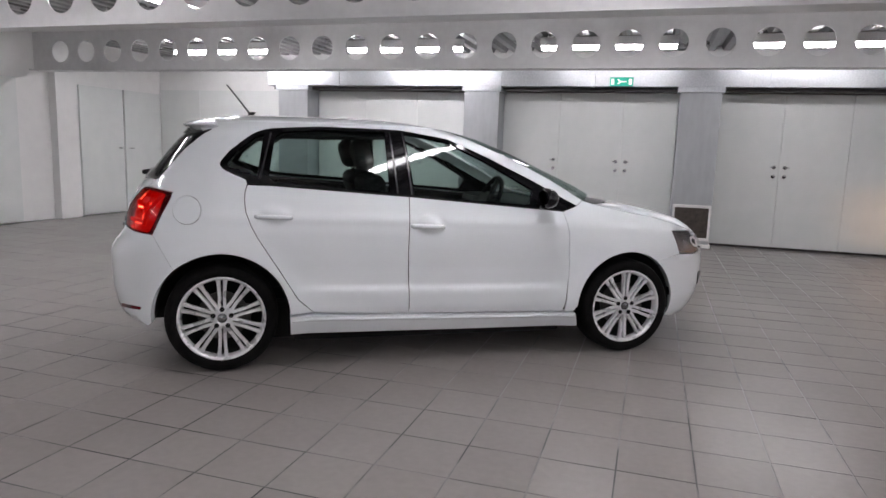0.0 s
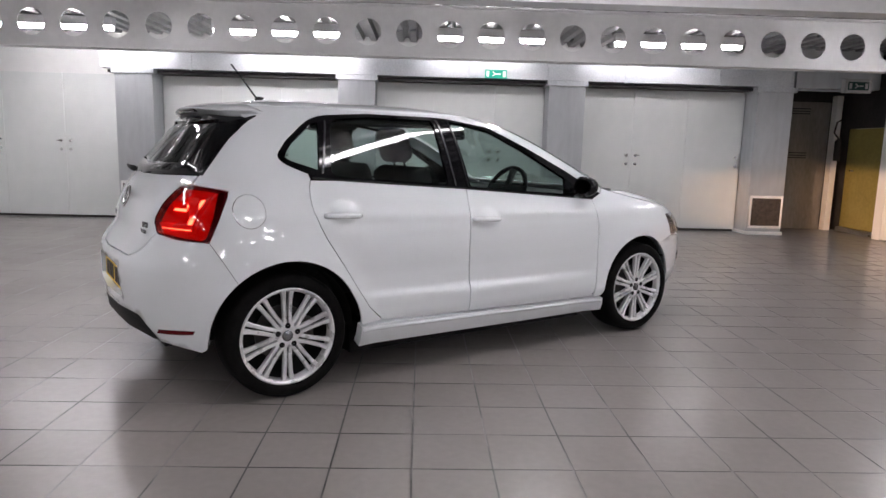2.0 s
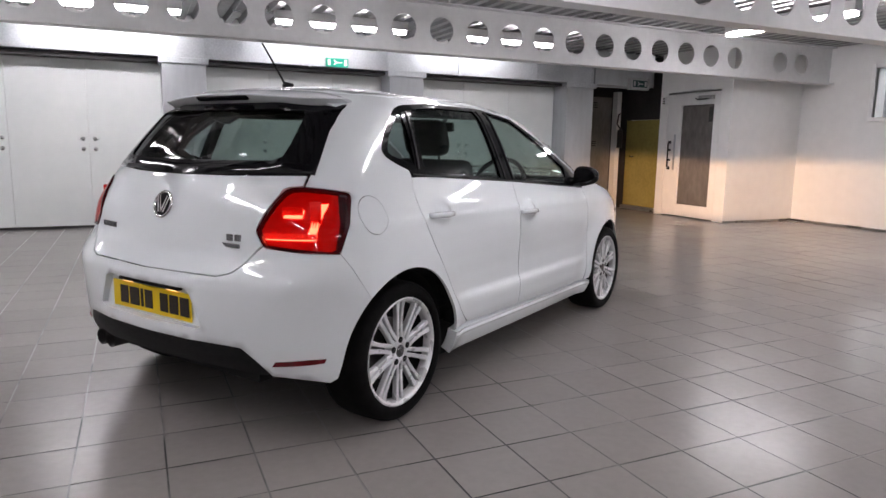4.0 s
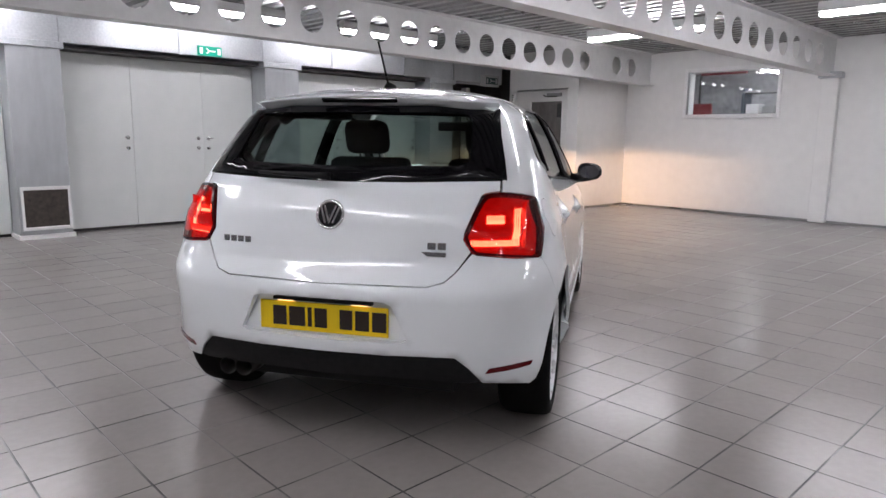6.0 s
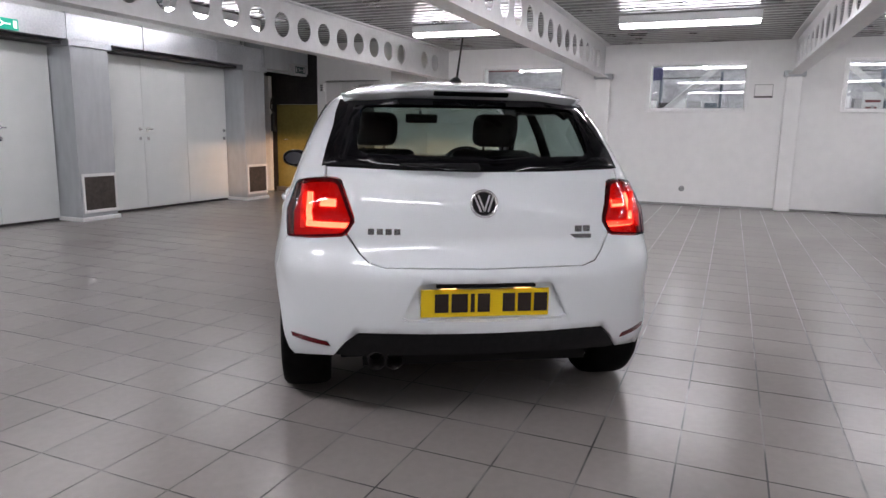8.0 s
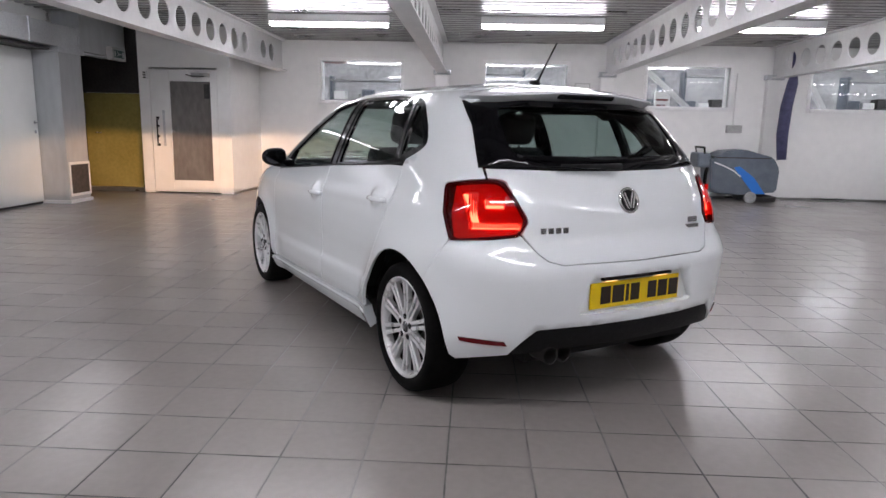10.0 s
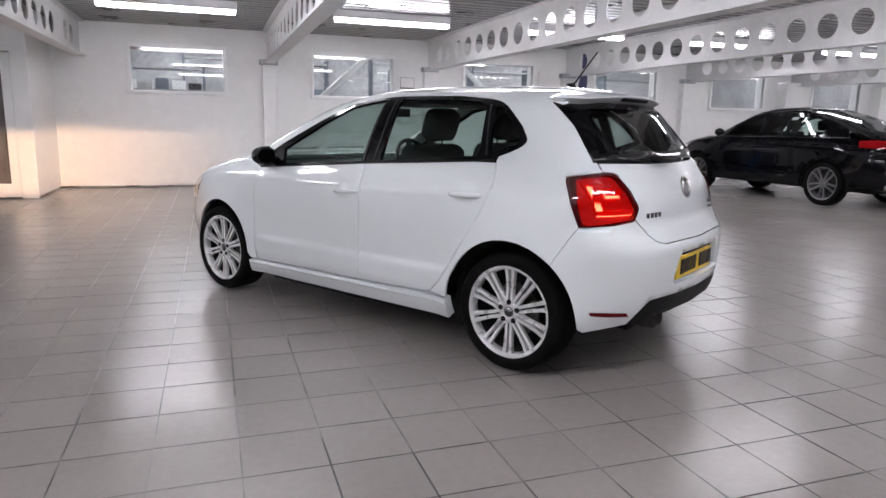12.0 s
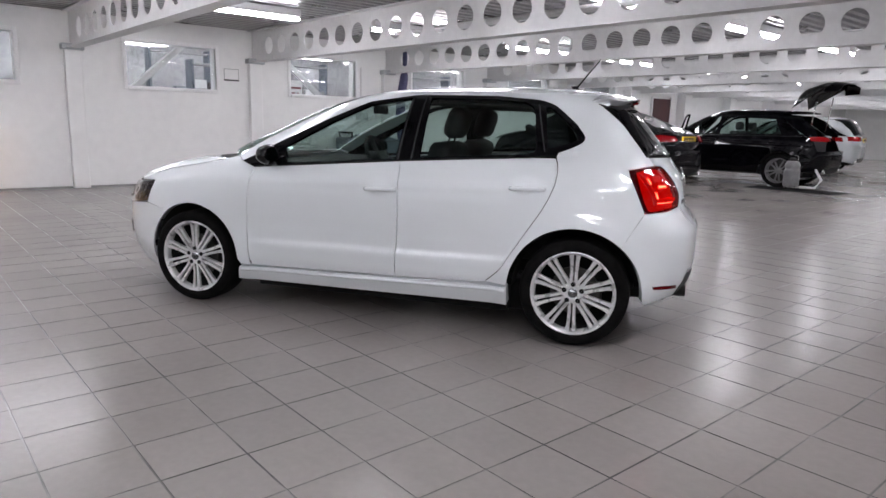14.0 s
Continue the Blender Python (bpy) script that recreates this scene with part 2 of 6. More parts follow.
M_GREY_PLASTIC = varied(material("grey_plastic", (0.35, 0.35, 0.35), 0.5), 8, (0.30, 0.30, 0.30), (0.42, 0.42, 0.42))


# ---- the hall ----
X0, X1, Y0, Y1 = -7.2, 8.42, -32.0, 5.98
DECK = 2.765
BEAMS = [3.40 - 3.035 * k for k in range(12)]
WINDOWS = [(1.14, 2.65), (-1.96, -0.45), (-4.93, -3.44), (-7.96, -6.42), (-10.98, -9.48), (-14.0, -12.5)]
W_LOW, W_HIGH = 1.67, 2.39

# window wall: real openings
bm = bmesh.new()
box(bm, X1, X1 + .25, Y0, Y1 + 3, -.1, W_LOW)
box(bm, X1, X1 + .25, Y0, Y1 + 3, W_HIGH, 3.2)
ys = [Y1 + 3] + [v for a, b in WINDOWS for v in (b, a)] + [Y0]
for hi, lo in zip(ys[::2], ys[1::2]):
    box(bm, X1, X1 + .25, lo, hi, W_LOW, W_HIGH)
structure("wall_east", bm, M_WALL, "white painted block wall with high windows")
structure("wall_west", boxes((X0 - .25, X0, Y0, Y1 + .3, -.1, 3.2)), M_WALL, "white painted side wall")
structure("wall_south", boxes((X0, X1, Y0 - .25, Y0, -.1, 3.2)), M_WALL, "white painted end wall")
structure("wall_north", boxes((X0, 5.52, Y1 + .05, Y1 + .3, -.1, 3.2), (5.52, 6.85, Y1 + .05, Y1 + .3, 2.30, 3.2)), M_WALL, "white wall behind the cupboard doors")

for i, (a, b) in enumerate(WINDOWS):
    th = empty("window_%d" % (i + 1), Matrix.Translation((X1, (a + b) / 2, W_LOW)), "high white-framed window to the neighbouring hall", "window")
    th["kind"] = "structure"
    h, w = W_HIGH - W_LOW, (b - a) / 2
    for nm, r in (("window_frame", (-.025, .06, -w - .06, -w, -.06, h + .06)), ("window_frame", (-.025, .06, w, w + .06, -.06, h + .06)),
                  ("window_frame", (-.025, .06, -w, w, h, h + .06)), ("window_sill", (-.05, .06, -w, w, -.06, 0))):
        part(nm, boxes(r, bevel=.006), M_FRAME, th)
    pane = part("pane", boxes((.03, .036, -w, w, 0, h)), M_PANE, th)
    pane.visible_shadow = False

# piers of the window wall
for y in (0.36, -2.68, -5.70, -8.73):
    structure("pier", boxes((X1 - .12, X1, y - .12, y + .12, 0, 2.17), bevel=.012), M_WALL, "white painted pier carrying a roof beam")
    structure("bearing", boxes((X1 - .17, X1, y - .16, y + .16, 2.17, 2.262), bevel=.012), M_PILASTER, "grey steel bearing under a roof beam")

# ceiling: trapezoidal steel deck, ribs across the hall's beams
bm = bmesh.new()
pitch = 0.20
prof = []
x = X0
while x < X1:
    prof += [(x, DECK), (x + .085, DECK), (x + .115, DECK + .06), (x + .17, DECK + .06)]
    x += pitch
rows = [[bm.verts.new((px, y, pz)) for px, pz in prof] for y in (Y0, Y1 + .3)]
for i in range(len(prof) - 1):
    bm.faces.new((rows[0][i], rows[0][i + 1], rows[1][i + 1], rows[1][i]))
box(bm, X0, X1, Y0, Y1 + .3, DECK + .1, DECK + .3)
structure("ceiling", bm, M_DECK, "ribbed grey steel deck ceiling")


# cellular steel beams
def cell_beam(x0, x1, z0, z1, first, pitch, radius, flange, zc, solid=None):
    bm = bmesh.new()
    for y in (-.006, .006):
        centres = []
        c = first
        while c < x1 - .3:
            if solid is None or abs(c - solid) > .1:
                centres.append(c)
            c += pitch
        edge = x0
        for k, c in enumerate(centres):
            right = (c + centres[k + 1]) / 2 if k + 1 < len(centres) else x1
            ring = [bm.verts.new((c + radius * math.cos(a), y, zc + radius * math.sin(a))) for a in (2 * math.pi * j / 24 for j in range(24))]
            frame_pts = []
            for j in range(24):
                a = 2 * math.pi * j / 24
                ca, sa = math.cos(a), math.sin(a)
                tx = ((right - c) if ca > 0 else (edge - c)) / ca if abs(ca) > 1e-6 else 1e9
                tz = ((z1 - zc) if sa > 0 else (z0 - zc)) / sa if abs(sa) > 1e-6 else 1e9
                t = min(tx, tz)
                frame_pts.append(bm.verts.new((c + t * ca, y, zc + t * sa)))
            for j in range(24):
                n = (j + 1) % 24
                bm.faces.new((ring[j], ring[n], frame_pts[n], frame_pts[j]))
            for cx, cz in ((edge, z0), (edge, z1), (right, z0), (right, z1)):      # corners of each bay
                near = sorted(frame_pts, key=lambda v: (v.co.x - cx) ** 2 + (v.co.z - cz) ** 2)[:2]
                if (near[0].co - Vector((cx, y, cz))).length > 1e-4:
                    bm.faces.new((bm.verts.new((cx, y, cz)), near[0], near[1]))
            edge = right
    # rims of the holes
    for c in centres:
        for j in range(24):
            a, b = 2 * math.pi * j / 24, 2 * math.pi * (j + 1) / 24
            q = [bm.verts.new((c + radius * math.cos(t), y, zc + radius * math.sin(t))) for t, y in ((a, -.006), (b, -.006), (b, .006), (a, .006))]
            bm.faces.new(q)
    box(bm, x0, x1, -flange / 2, flange / 2, z0 - .018, z0)
    box(bm, x0, x1, -flange / 2, flange / 2, z1, z1 + .018)
    bmesh.ops.recalc_face_normals(bm, faces=bm.faces)
    return bm


BEAM = (X0, X1, 2.215, DECK - .018, -6.694, .466, .149, .19, 2.47)
beam = tagged(mesh_object("roof_beam", cell_beam(*BEAM, solid=6.82), M_STEEL_PAINT),
              "white steel beam with a row of round holes and one solid bay", "beam", "roof beams", "structure")
beam.matrix_world = Matrix.Translation((0, BEAMS[0], 0))
beam = tagged(mesh_object("roof_beam", cell_beam(*BEAM), M_STEEL_PAINT),
              "white steel beam with a row of round holes", "beam", "roof beams", "structure")
beam.matrix_world = Matrix.Translation((0, BEAMS[1], 0))
for y in BEAMS[2:]:                           # a little askew to the cupboard wall
    copy_thing(beam, Matrix.Translation((X1, y, 0)) @ Matrix.Rotation(radians(1.1), 4, "Z") @ Matrix.Translation((-X1, 0, 0)))


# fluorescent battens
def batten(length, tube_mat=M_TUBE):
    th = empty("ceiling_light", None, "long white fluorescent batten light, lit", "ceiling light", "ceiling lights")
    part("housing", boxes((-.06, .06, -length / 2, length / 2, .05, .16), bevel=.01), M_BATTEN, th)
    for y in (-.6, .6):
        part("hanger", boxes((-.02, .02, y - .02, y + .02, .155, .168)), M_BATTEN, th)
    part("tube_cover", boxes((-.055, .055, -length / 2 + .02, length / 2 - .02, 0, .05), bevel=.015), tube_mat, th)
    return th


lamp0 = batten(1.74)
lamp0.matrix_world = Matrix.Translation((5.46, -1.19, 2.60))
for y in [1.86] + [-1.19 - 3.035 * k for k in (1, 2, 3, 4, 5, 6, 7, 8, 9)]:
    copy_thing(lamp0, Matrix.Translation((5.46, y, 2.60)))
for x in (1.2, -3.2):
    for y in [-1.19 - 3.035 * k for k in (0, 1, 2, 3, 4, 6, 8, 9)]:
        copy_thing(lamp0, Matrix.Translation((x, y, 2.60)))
# two unseen battens added in this bay to brighten the car's left side
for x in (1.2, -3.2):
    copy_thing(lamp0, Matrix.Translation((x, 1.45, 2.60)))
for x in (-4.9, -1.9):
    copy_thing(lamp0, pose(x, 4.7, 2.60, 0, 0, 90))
lamp_dim = batten(1.74, M_TUBE_DIM)
lamp_dim.matrix_world = pose(3.4, 4.7, 2.60, 0, 0, 90)
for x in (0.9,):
    copy_thing(lamp_dim, pose(x, 4.7, 2.60, 0, 0, 90))

# ---- the cupboard wall ----
PIL = (-4.19, -0.975, 2.13, 5.27)
for x in PIL:
    th = empty("duct_casing", Matrix.Translation((x, 5.60, 0)), "grey sheet-metal duct casing with a floor grille", "duct", "duct casings")
    part("casing", boxes((-.27, .27, 0, .40, .0, 2.145), bevel=.004), M_PILASTER, th)
    part("collar", boxes((-.305, .305, -.035, .40, 2.145, 2.22), bevel=.004), M_GALV, th)
    g = part("grille", boxes((-.215, .235, -.012, -.002, .14, .56)), M_VENT, th, "dark mesh grille in a pale frame")
    for r in ((-.245, -.215, -.02, -.002, .10, .60), (.235, .265, -.02, -.002, .10, .60), (-.215, .235, -.02, -.002, .56, .60), (-.215, .235, -.02, -.002, .10, .14)):
        part("grille_frame", boxes(r, bevel=.004), M_WALL, g)
    part("plinth", boxes((-.29, .29, -.03, .40, .0, .05), bevel=.004), M_WALL, th)

# horizontal supply duct in lengths with flanged joints
th = empty("supply_duct", Matrix.Translation((0, 5.60, 2.22)), "long galvanised rectangular ventilation duct", "duct")
x = -4.66
for w in (1.30, 1.34, 1.33, 1.37, 1.17, 1.15, 1.42, 1.09):
    part("duct_length", boxes((x, x + w - .006, 0, .42, .0, .30), bevel=.004), M_GALV, th)
    part("flange", boxes((x + w - .02, x + w + .014, -.012, .42, -.012, .312)), M_GALV, th)
    x += w
# a solid dark strip stands in for the shade between doors and duct
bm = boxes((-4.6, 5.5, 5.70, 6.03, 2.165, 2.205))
structure("trim_head", bm, M_DARK, "solid dark strip standing for the shade over the cupboard doors")

# dark strip put in for the line of shade below the door leaves
structure("plinth", boxes((-7.1, 5.5, Y1 + .012, Y1 + .05, 0, .035)), M_DARK, "solid dark strip standing for the shade under the cupboard doors")


def cupboard(seams, locks):
    """A run of tall flush doors between two casings; locks: for each leaf, the side its handle is on (-1, 1 or 0)."""
    for x0, x1, side in zip(seams, seams[1:], locks):
        w = x1 - x0
        d = empty("cupboard_door", Matrix.Translation((x0, Y1, 0)), "tall flush pale grey cupboard door", "door", "cupboard doors")
        part("leaf", boxes((.002, w - .002, 0, .04, .034, 2.16), bevel=.002), M_DOOR, d)
        if side:
            hx = w - .07 if side > 0 else .07
            for hz in (1.16, 1.03):
                bm = bmesh.new()
                lathe(bm, [(.026, -.004), (.026, -.008), (.001, -.009)], 16, m=Matrix.Translation((hx, 0, hz)))
                part("escutcheon", bm, M_CHROME, d, "round chrome plate")
            part("handle", tube([(hx, -.006, 1.16), (hx, -.045, 1.16), (hx - .05 * side, -.048, 1.16)], .009), M_CHROME, d, "chrome lever handle", smooth=True)


cupboard((-7.16, -6.30, -5.40, -4.47), (1, 1, -1))
cupboard((-3.91, -3.03, -2.14, -1.25), (1, 1, -1))
cupboard((-.70, .17, 1.10, 1.85), (1, 1, -1))
cupboard((2.41, 3.26, 4.10, 4.99), (1, -1, 1))


def exit_sign(m, label, face=M_GREEN, mark=M_SIGN_WHITE, boxed=False):
    th = empty("exit_sign", m, label, "exit sign", "exit signs")
    part("case", boxes((-.16, .16, 0, .03, 0, .12), bevel=.004), face, th)
    if boxed:                                             # a deeper housing round the face
        for r in ((-.20, -.16, -.004, .10, -.04, .16), (.16, .20, -.004, .10, -.04, .16), (-.16, .16, -.004, .10, .12, .16), (-.16, .16, -.004, .10, -.04, 0)):
            part("housing", boxes(r, bevel=.004), M_GREY_PLASTIC, th)
    bm = boxes((-.03, .07, -.003, 0, .052, .068))
    for s in (-1, 1):
        box(bm, -.05, .0, -.003, 0, -.008, .008, m=Matrix.Translation((-.012, 0, .06)) @ Matrix.Rotation(radians(s * 40), 4, "Y") @ Matrix.Translation((-.0, 0, 0)))
    part("arrow", bm, mark, th)
    part("door_mark", boxes((.10, .14, -.003, 0, .02, .10)), mark, th)
    part("door_mark", boxes((-.14, -.10, -.003, 0, .02, .10)), mark, th)
    return th


exit_sign(pose(1.06, 5.565, 2.225), "green exit sign with a white arrow")
structure("soffit", boxes((5.56, 6.84, 5.60, 6.02, 2.22, 2.80)), M_PILASTER, "dull grey sheet soffit over the recess")
structure("trim_soffit", boxes((5.60, 6.45, 5.585, 5.60, 2.175, 2.195)), M_GALV, "thin bright strip under the soffit")
exit_sign(pose(6.44, 5.49, 2.20), "dim dark green exit sign in a grey box above an opening", M_GREEN_DIM, M_GREY_PLASTIC, True)

# west wall doors
for y0, y1 in ((1.2, 2.1), (2.15, 3.05), (4.14, 5.04), (5.09, 5.97)):
    d = empty("side_door", Matrix.Translation((X0, y0, 0)), "tall flush white door in the side wall", "door", "side doors")
    part("leaf", boxes((.002, .045, .004, y1 - y0 - .004, .02, 2.08), bevel=.003), M_DOOR, d)
    hy = (y1 - y0 - .07) if y0 in (1.2, 4.14) else .07
    part("handle", tube([(.045, hy, 1.1), (.09, hy, 1.1), (.09, hy - .08 * (1 if hy > .2 else -1), 1.1)], .009), M_CHROME, d, smooth=True)
structure("pier_west", boxes((X0, X0 + .14, 3.62, 4.02, 0, 2.215), bevel=.006), M_WALL, "white pier on the side wall")

# ---- lobby corner: a box with a glazed door, and a dim recess beside it ----
for r in ((6.85, 7.00, 5.22, 5.40, -.1, 3.2), (6.85, 7.00, 3.94, 4.06, -.1, 3.2), (6.85, 7.00, 4.06, 5.22, 2.10, 3.2), (6.85, X1, 3.84, 3.94, -.1, 3.2)):
    structure("wall_lobby", boxes(r), M_WALL, "white painted lobby wall")
# the recess's dimness is put into the near-black colour of its walls and ceiling
structure("wall_recess", boxes((7.00, 7.12, 5.40, 6.82, 1.68, 3.2), (5.46, 7.12, 6.70, 6.82, -.1, 3.2), (5.46, 5.53, 6.03, 6.70, -.1, 3.2), (7.00, 7.12, 6.47, 6.70, -.1, 1.68)), M_DARK, "recess walls in near black that stands for its dimness")
structure("ceiling_recess", boxes((5.46, 7.12, 6.04, 6.82, 2.42, 2.5)), M_DARK, "recess ceiling in near black that stands for its dimness")
d = empty("ochre_door", Matrix.Translation((7.00, 5.42, 0)), "ochre yellow flush door in the recess", "door")
part("leaf", boxes((.01, .06, .0, 1.04, .07, 1.67), bevel=.004), M_OAK, d)
part("kick_step", boxes((-.05, .06, .0, 1.05, .0, .065), bevel=.004), M_DECK, d)
part("handle", tube([(.0, .84, 1.0), (-.05, .84, 1.0), (-.05, .74, 1.0)], .01), M_CHROME, d, smooth=True)
c = empty("steel_cabinet", Matrix.Translation((5.60, 6.61, 0)), "tall dull steel cabinet with louvre slots", "cabinet")
part("body", boxes((-.06, 1.15, .0, .08, .0, 2.10), bevel=.006), M_DULL_STEEL, c)
for z in (1.18, 1.22, 1.26, 1.90, 1.94, 1.98):
    part("louvre", boxes((.15, .80, -.014, .0, z, z + .015)), M_DARK, c)
structure("trim_recess", boxes((6.74, 6.84, 6.44, 6.58, 0, 2.2), bevel=.004), M_WALL, "white frame edge in the recess")
e = empty("extinguisher_bracket", Matrix.Translation((6.78, 6.37, 1.15)), "dark equipment hung on the recess frame", "equipment")
part("body", tube([(0, 0, 0), (0, 0, .32), (.02, 0, .36)], [.05, .05, .02], 12), M_DARK, e, smooth=True)
part("hose", tube([(.0, 0, .36), (-.08, 0, .45), (-.05, 0, .62), (.02, 0, .66)], .014), M_DARK, e, smooth=True)
d = empty("lobby_door", Matrix.Translation((6.85, 4.06, 0)), "white lobby door with a tall grey glass panel", "door")
part("stile", boxes((.0, .05, .004, .12, 0.02, 2.07), bevel=.004), M_WALL, d)
part("stile", boxes((.0, .05, .82, 1.15, 0.02, 2.07), bevel=.004), M_WALL, d)
part("rail", boxes((.0, .05, .12, .82, 0.02, .22), bevel=.004), M_WALL, d)
part("rail", boxes((.0, .05, .12, .82, 1.88, 2.07), bevel=.004), M_WALL, d)
part("glass_panel", boxes((.025, .032, .12, .82, .22, 1.88)), M_FROST, d, "grey dull glass")
for b in ((-.006, .0, .10, .12, .20, 1.90), (-.006, .0, .82, .84, .20, 1.90), (-.006, .0, .12, .82, 1.88, 1.90), (-.006, .0, .12, .82, .20, .22)):
    part("glazing_bead", boxes(b), M_WALL, d)
part("pull_handle", tube([(-.0, 1.04, .84), (-.05, 1.04, .84), (-.05, 1.04, 1.25), (-.0, 1.04, 1.25)], .012), M_PLASTIC, d, smooth=True)
for z in (.80, .95, 1.12, 1.26):
    part("latch", boxes((-.03, .0, 1.02, 1.065, z, z + .03), bevel=.004), M_PLASTIC, d)
part("lock_plate", boxes((-.008, .0, .92, .96, .80, 1.40), bevel=.002), M_GALV, d)
part("glass_label", boxes((.018, .025, .14, .24, 1.60, 1.84)), M_DARK, d)
part("door_closer", boxes((-.06, -.002, .12, .42, 1.96, 2.02), bevel=.006), M_GREY_PLASTIC, d)
part("closer_arm", tube([(-.05, .2, 1.96), (-.14, .36, 1.955), (-.02, .52, 1.99)], .008), M_PLASTIC, d, smooth=True)
g = empty("wall_switch", Matrix.Translation((6.85, 5.28, 1.90)), "small grey box on the lobby wall", "switch")
part("box", boxes((-.04, .0, -.04, .04, 0, .14), bevel=.005), M_WALL, g)
for z in (.02, .06, .10):
    part("button", boxes((-.046, -.04, -.022, .022, z, z + .022)), M_DARK, g)

# the neighbouring hall behind the windows
AX = X1 + .25
structure("floor_annex", boxes((AX, 21, -34, 9, .4, .5)), M_ANNEX, "floor of the neighbouring hall")
structure("wall_annex", boxes((21, 21.2, -34, 9, .4, 3.9), (AX, 21, 9, 9.2, .4, 3.9), (AX, 21, -34.2, -34, .4, 3.9)), M_ANNEX, "grey wall of the neighbouring hall")
structure("ceiling_annex", boxes((AX, 21, -34, 9, 3.56, 3.7)), M_ANNEX, "ceiling of the neighbouring hall")
lamp_far = batten(1.74)
lamp_far.matrix_world = Matrix.Translation((10.2, 5.0, 3.40))
for x in (10.2, 13.2, 16.5, 19.5):
    for k, y in enumerate((5.0, 1.9, -1.3, -4.4, -7.4, -10.6, -14.5, -18.5, -23, -28)):
        if (x, y) != (10.2, 5.0):
            copy_thing(lamp_far, pose(x, y + .5 * math.sin(3 * x), 3.40, 0, 0, 0 if k % 2 else 90))
for (x, y, w, z0, z1, mt, nm) in ((11.0, 3.2, .95, 2.58, 2.69, M_RED_PAINT, "red_banner"), (11.0, 0.08, .20, 2.45, 2.64, M_ORANGE, "orange_sign"), (11.2, -0.22, .30, 2.36, 2.62, M_HOSE, "blue_sign"), (11.0, 3.68, .55, .5, 2.0, M_RED_PAINT, "red_cabinet")):
    th = empty(nm, Matrix.Translation((x, y, 0)), "coloured board in the neighbouring hall", "sign")
    part("board", boxes((0, .05, -w / 2, w / 2, z0, z1)), mt, th)
    part("support", boxes((.01, .04, -.02, .02, z1 - .02, 3.56) if z1 < 3.5 else (.01, .04, -.02, .02, z0 - .05, z0)), M_DARK, th)
for x, y, h in ((12.5, 2.4, 1.9), (13.5, -.6, 2.2), (12.6, -3.9, 2.0), (14.5, -6.8, 2.3), (12.8, -10.2, 2.1), (18, 1.2, 2.6), (18, -4.6, 2.7)):
    th = empty("storage_rack", Matrix.Translation((x, y, .5)), "loaded dark storage rack in the neighbouring hall", "rack", "storage racks")
    for yy in (-.9, .9):
        part("upright", boxes((-.2, .2, yy - .03, yy + .03, 0, h)), M_BLUE_GREY, th)
    for zz in (.7, 1.3, h - .12):
        part("shelf", boxes((-.22, .22, -.9, .9, zz, zz + .04)), M_GREY_PLASTIC, th)
    for k in range(5):
        yy = -.7 + .35 * k
        part("carton", boxes((-.16, .16, yy - .14, yy + .14, 1.34, 1.34 + .15 + .1 * ((k * 7) % 3) / 2), bevel=.01), (M_GREY_PLASTIC, M_WALL, M_DARK, M_WALL, M_BLUE_GREY)[(k + int(y * 3)) % 5], th)
for y0, y1 in ((-.55, -1.45), (-4.5, -3.55), (-7.0, -6.5)):
    th = empty("brace", None, "white diagonal steel brace outside the window", "brace", "window braces")
    part("bar", tube([(AX + .25, y0 + (y0 - y1) * .4, W_LOW - 1.1 * .4 - .0), (AX + .25, y1 - (y0 - y1) * .8, W_HIGH + .6)], .07, 4), M_STEEL_PAINT, th)
n = empty("warning_board", Matrix.Translation((AX + .45, -3.92, .55)), "white board with red bands on a post behind the window", "sign")
part("post", boxes((-.02, .02, -.02, .02, 0, 1.2)), M_GALV, n)
part("board", boxes((-.015, .015, -.15, .15, 1.02, 1.42), bevel=.004), M_WALL, n)
part("red_band", boxes((-.019, -.0155, -.11, .11, 1.25, 1.29)), M_RED_PAINT, n)
part("red_band", boxes((-.019, -.0155, -.06, .10, 1.10, 1.18)), M_RED_PAINT, n)
n = empty("notice", Matrix.Translation((X1 - .001, -2.25, 1.96)), "small framed paper notice on the wall", "notice")
part("sheet", boxes((-.010, .0, -.13, .13, -.09, .09)), M_WALL, n)
part("paper_edge", boxes((-.008, .0, -.14, .14, -.09, .10)), M_GREY_PLASTIC, n)
part("clip_rail", boxes((-.016, .0, -.14, .14, -.115, -.09)), M_DARK, n)
n = empty("wall_vent_cap", Matrix.Translation((X1, -1.09, .29)), "round grey cap low on the wall", "cap")
bm = bmesh.new()
lathe(bm, [(.05, 0), (.05, .012), (.001, .016)], 20, m=Matrix.Rotation(radians(90), 4, "Z"))
part("disc", bm, M_GREY_PLASTIC, n, smooth=True)
structure("skirting", boxes((X1 - .012, X1, -12, 3.84, 0, .03), (6.85, X1, 3.828, 3.84, 0, .03)), M_DECK, "thin grey wall-to-floor strip")


# ---- the white hatchback: body lines ----
# a stack of rounded plan outlines, one for each height
XC = -0.45
ZS = (.14, .20, .28, .36, .45, .55, .64, .70, .76, .84, .92, .98, 1.05, 1.15, 1.25, 1.33, 1.38, 1.41, 1.43, 1.445)
HW = (.74, .79, .825, .838, .836, .835, .840, .842, .840, .828, .800, .778, .752, .712, .665, .615, .545, .45, .33, .05)
XR = (-1.72, -1.80, -1.85, -1.88, -1.893, -1.895, -1.89, -1.852, -1.810, -1.797, -1.775, -1.735, -1.69, -1.61, -1.53, -1.46, -1.40, -1.30, -1.15, -.60)
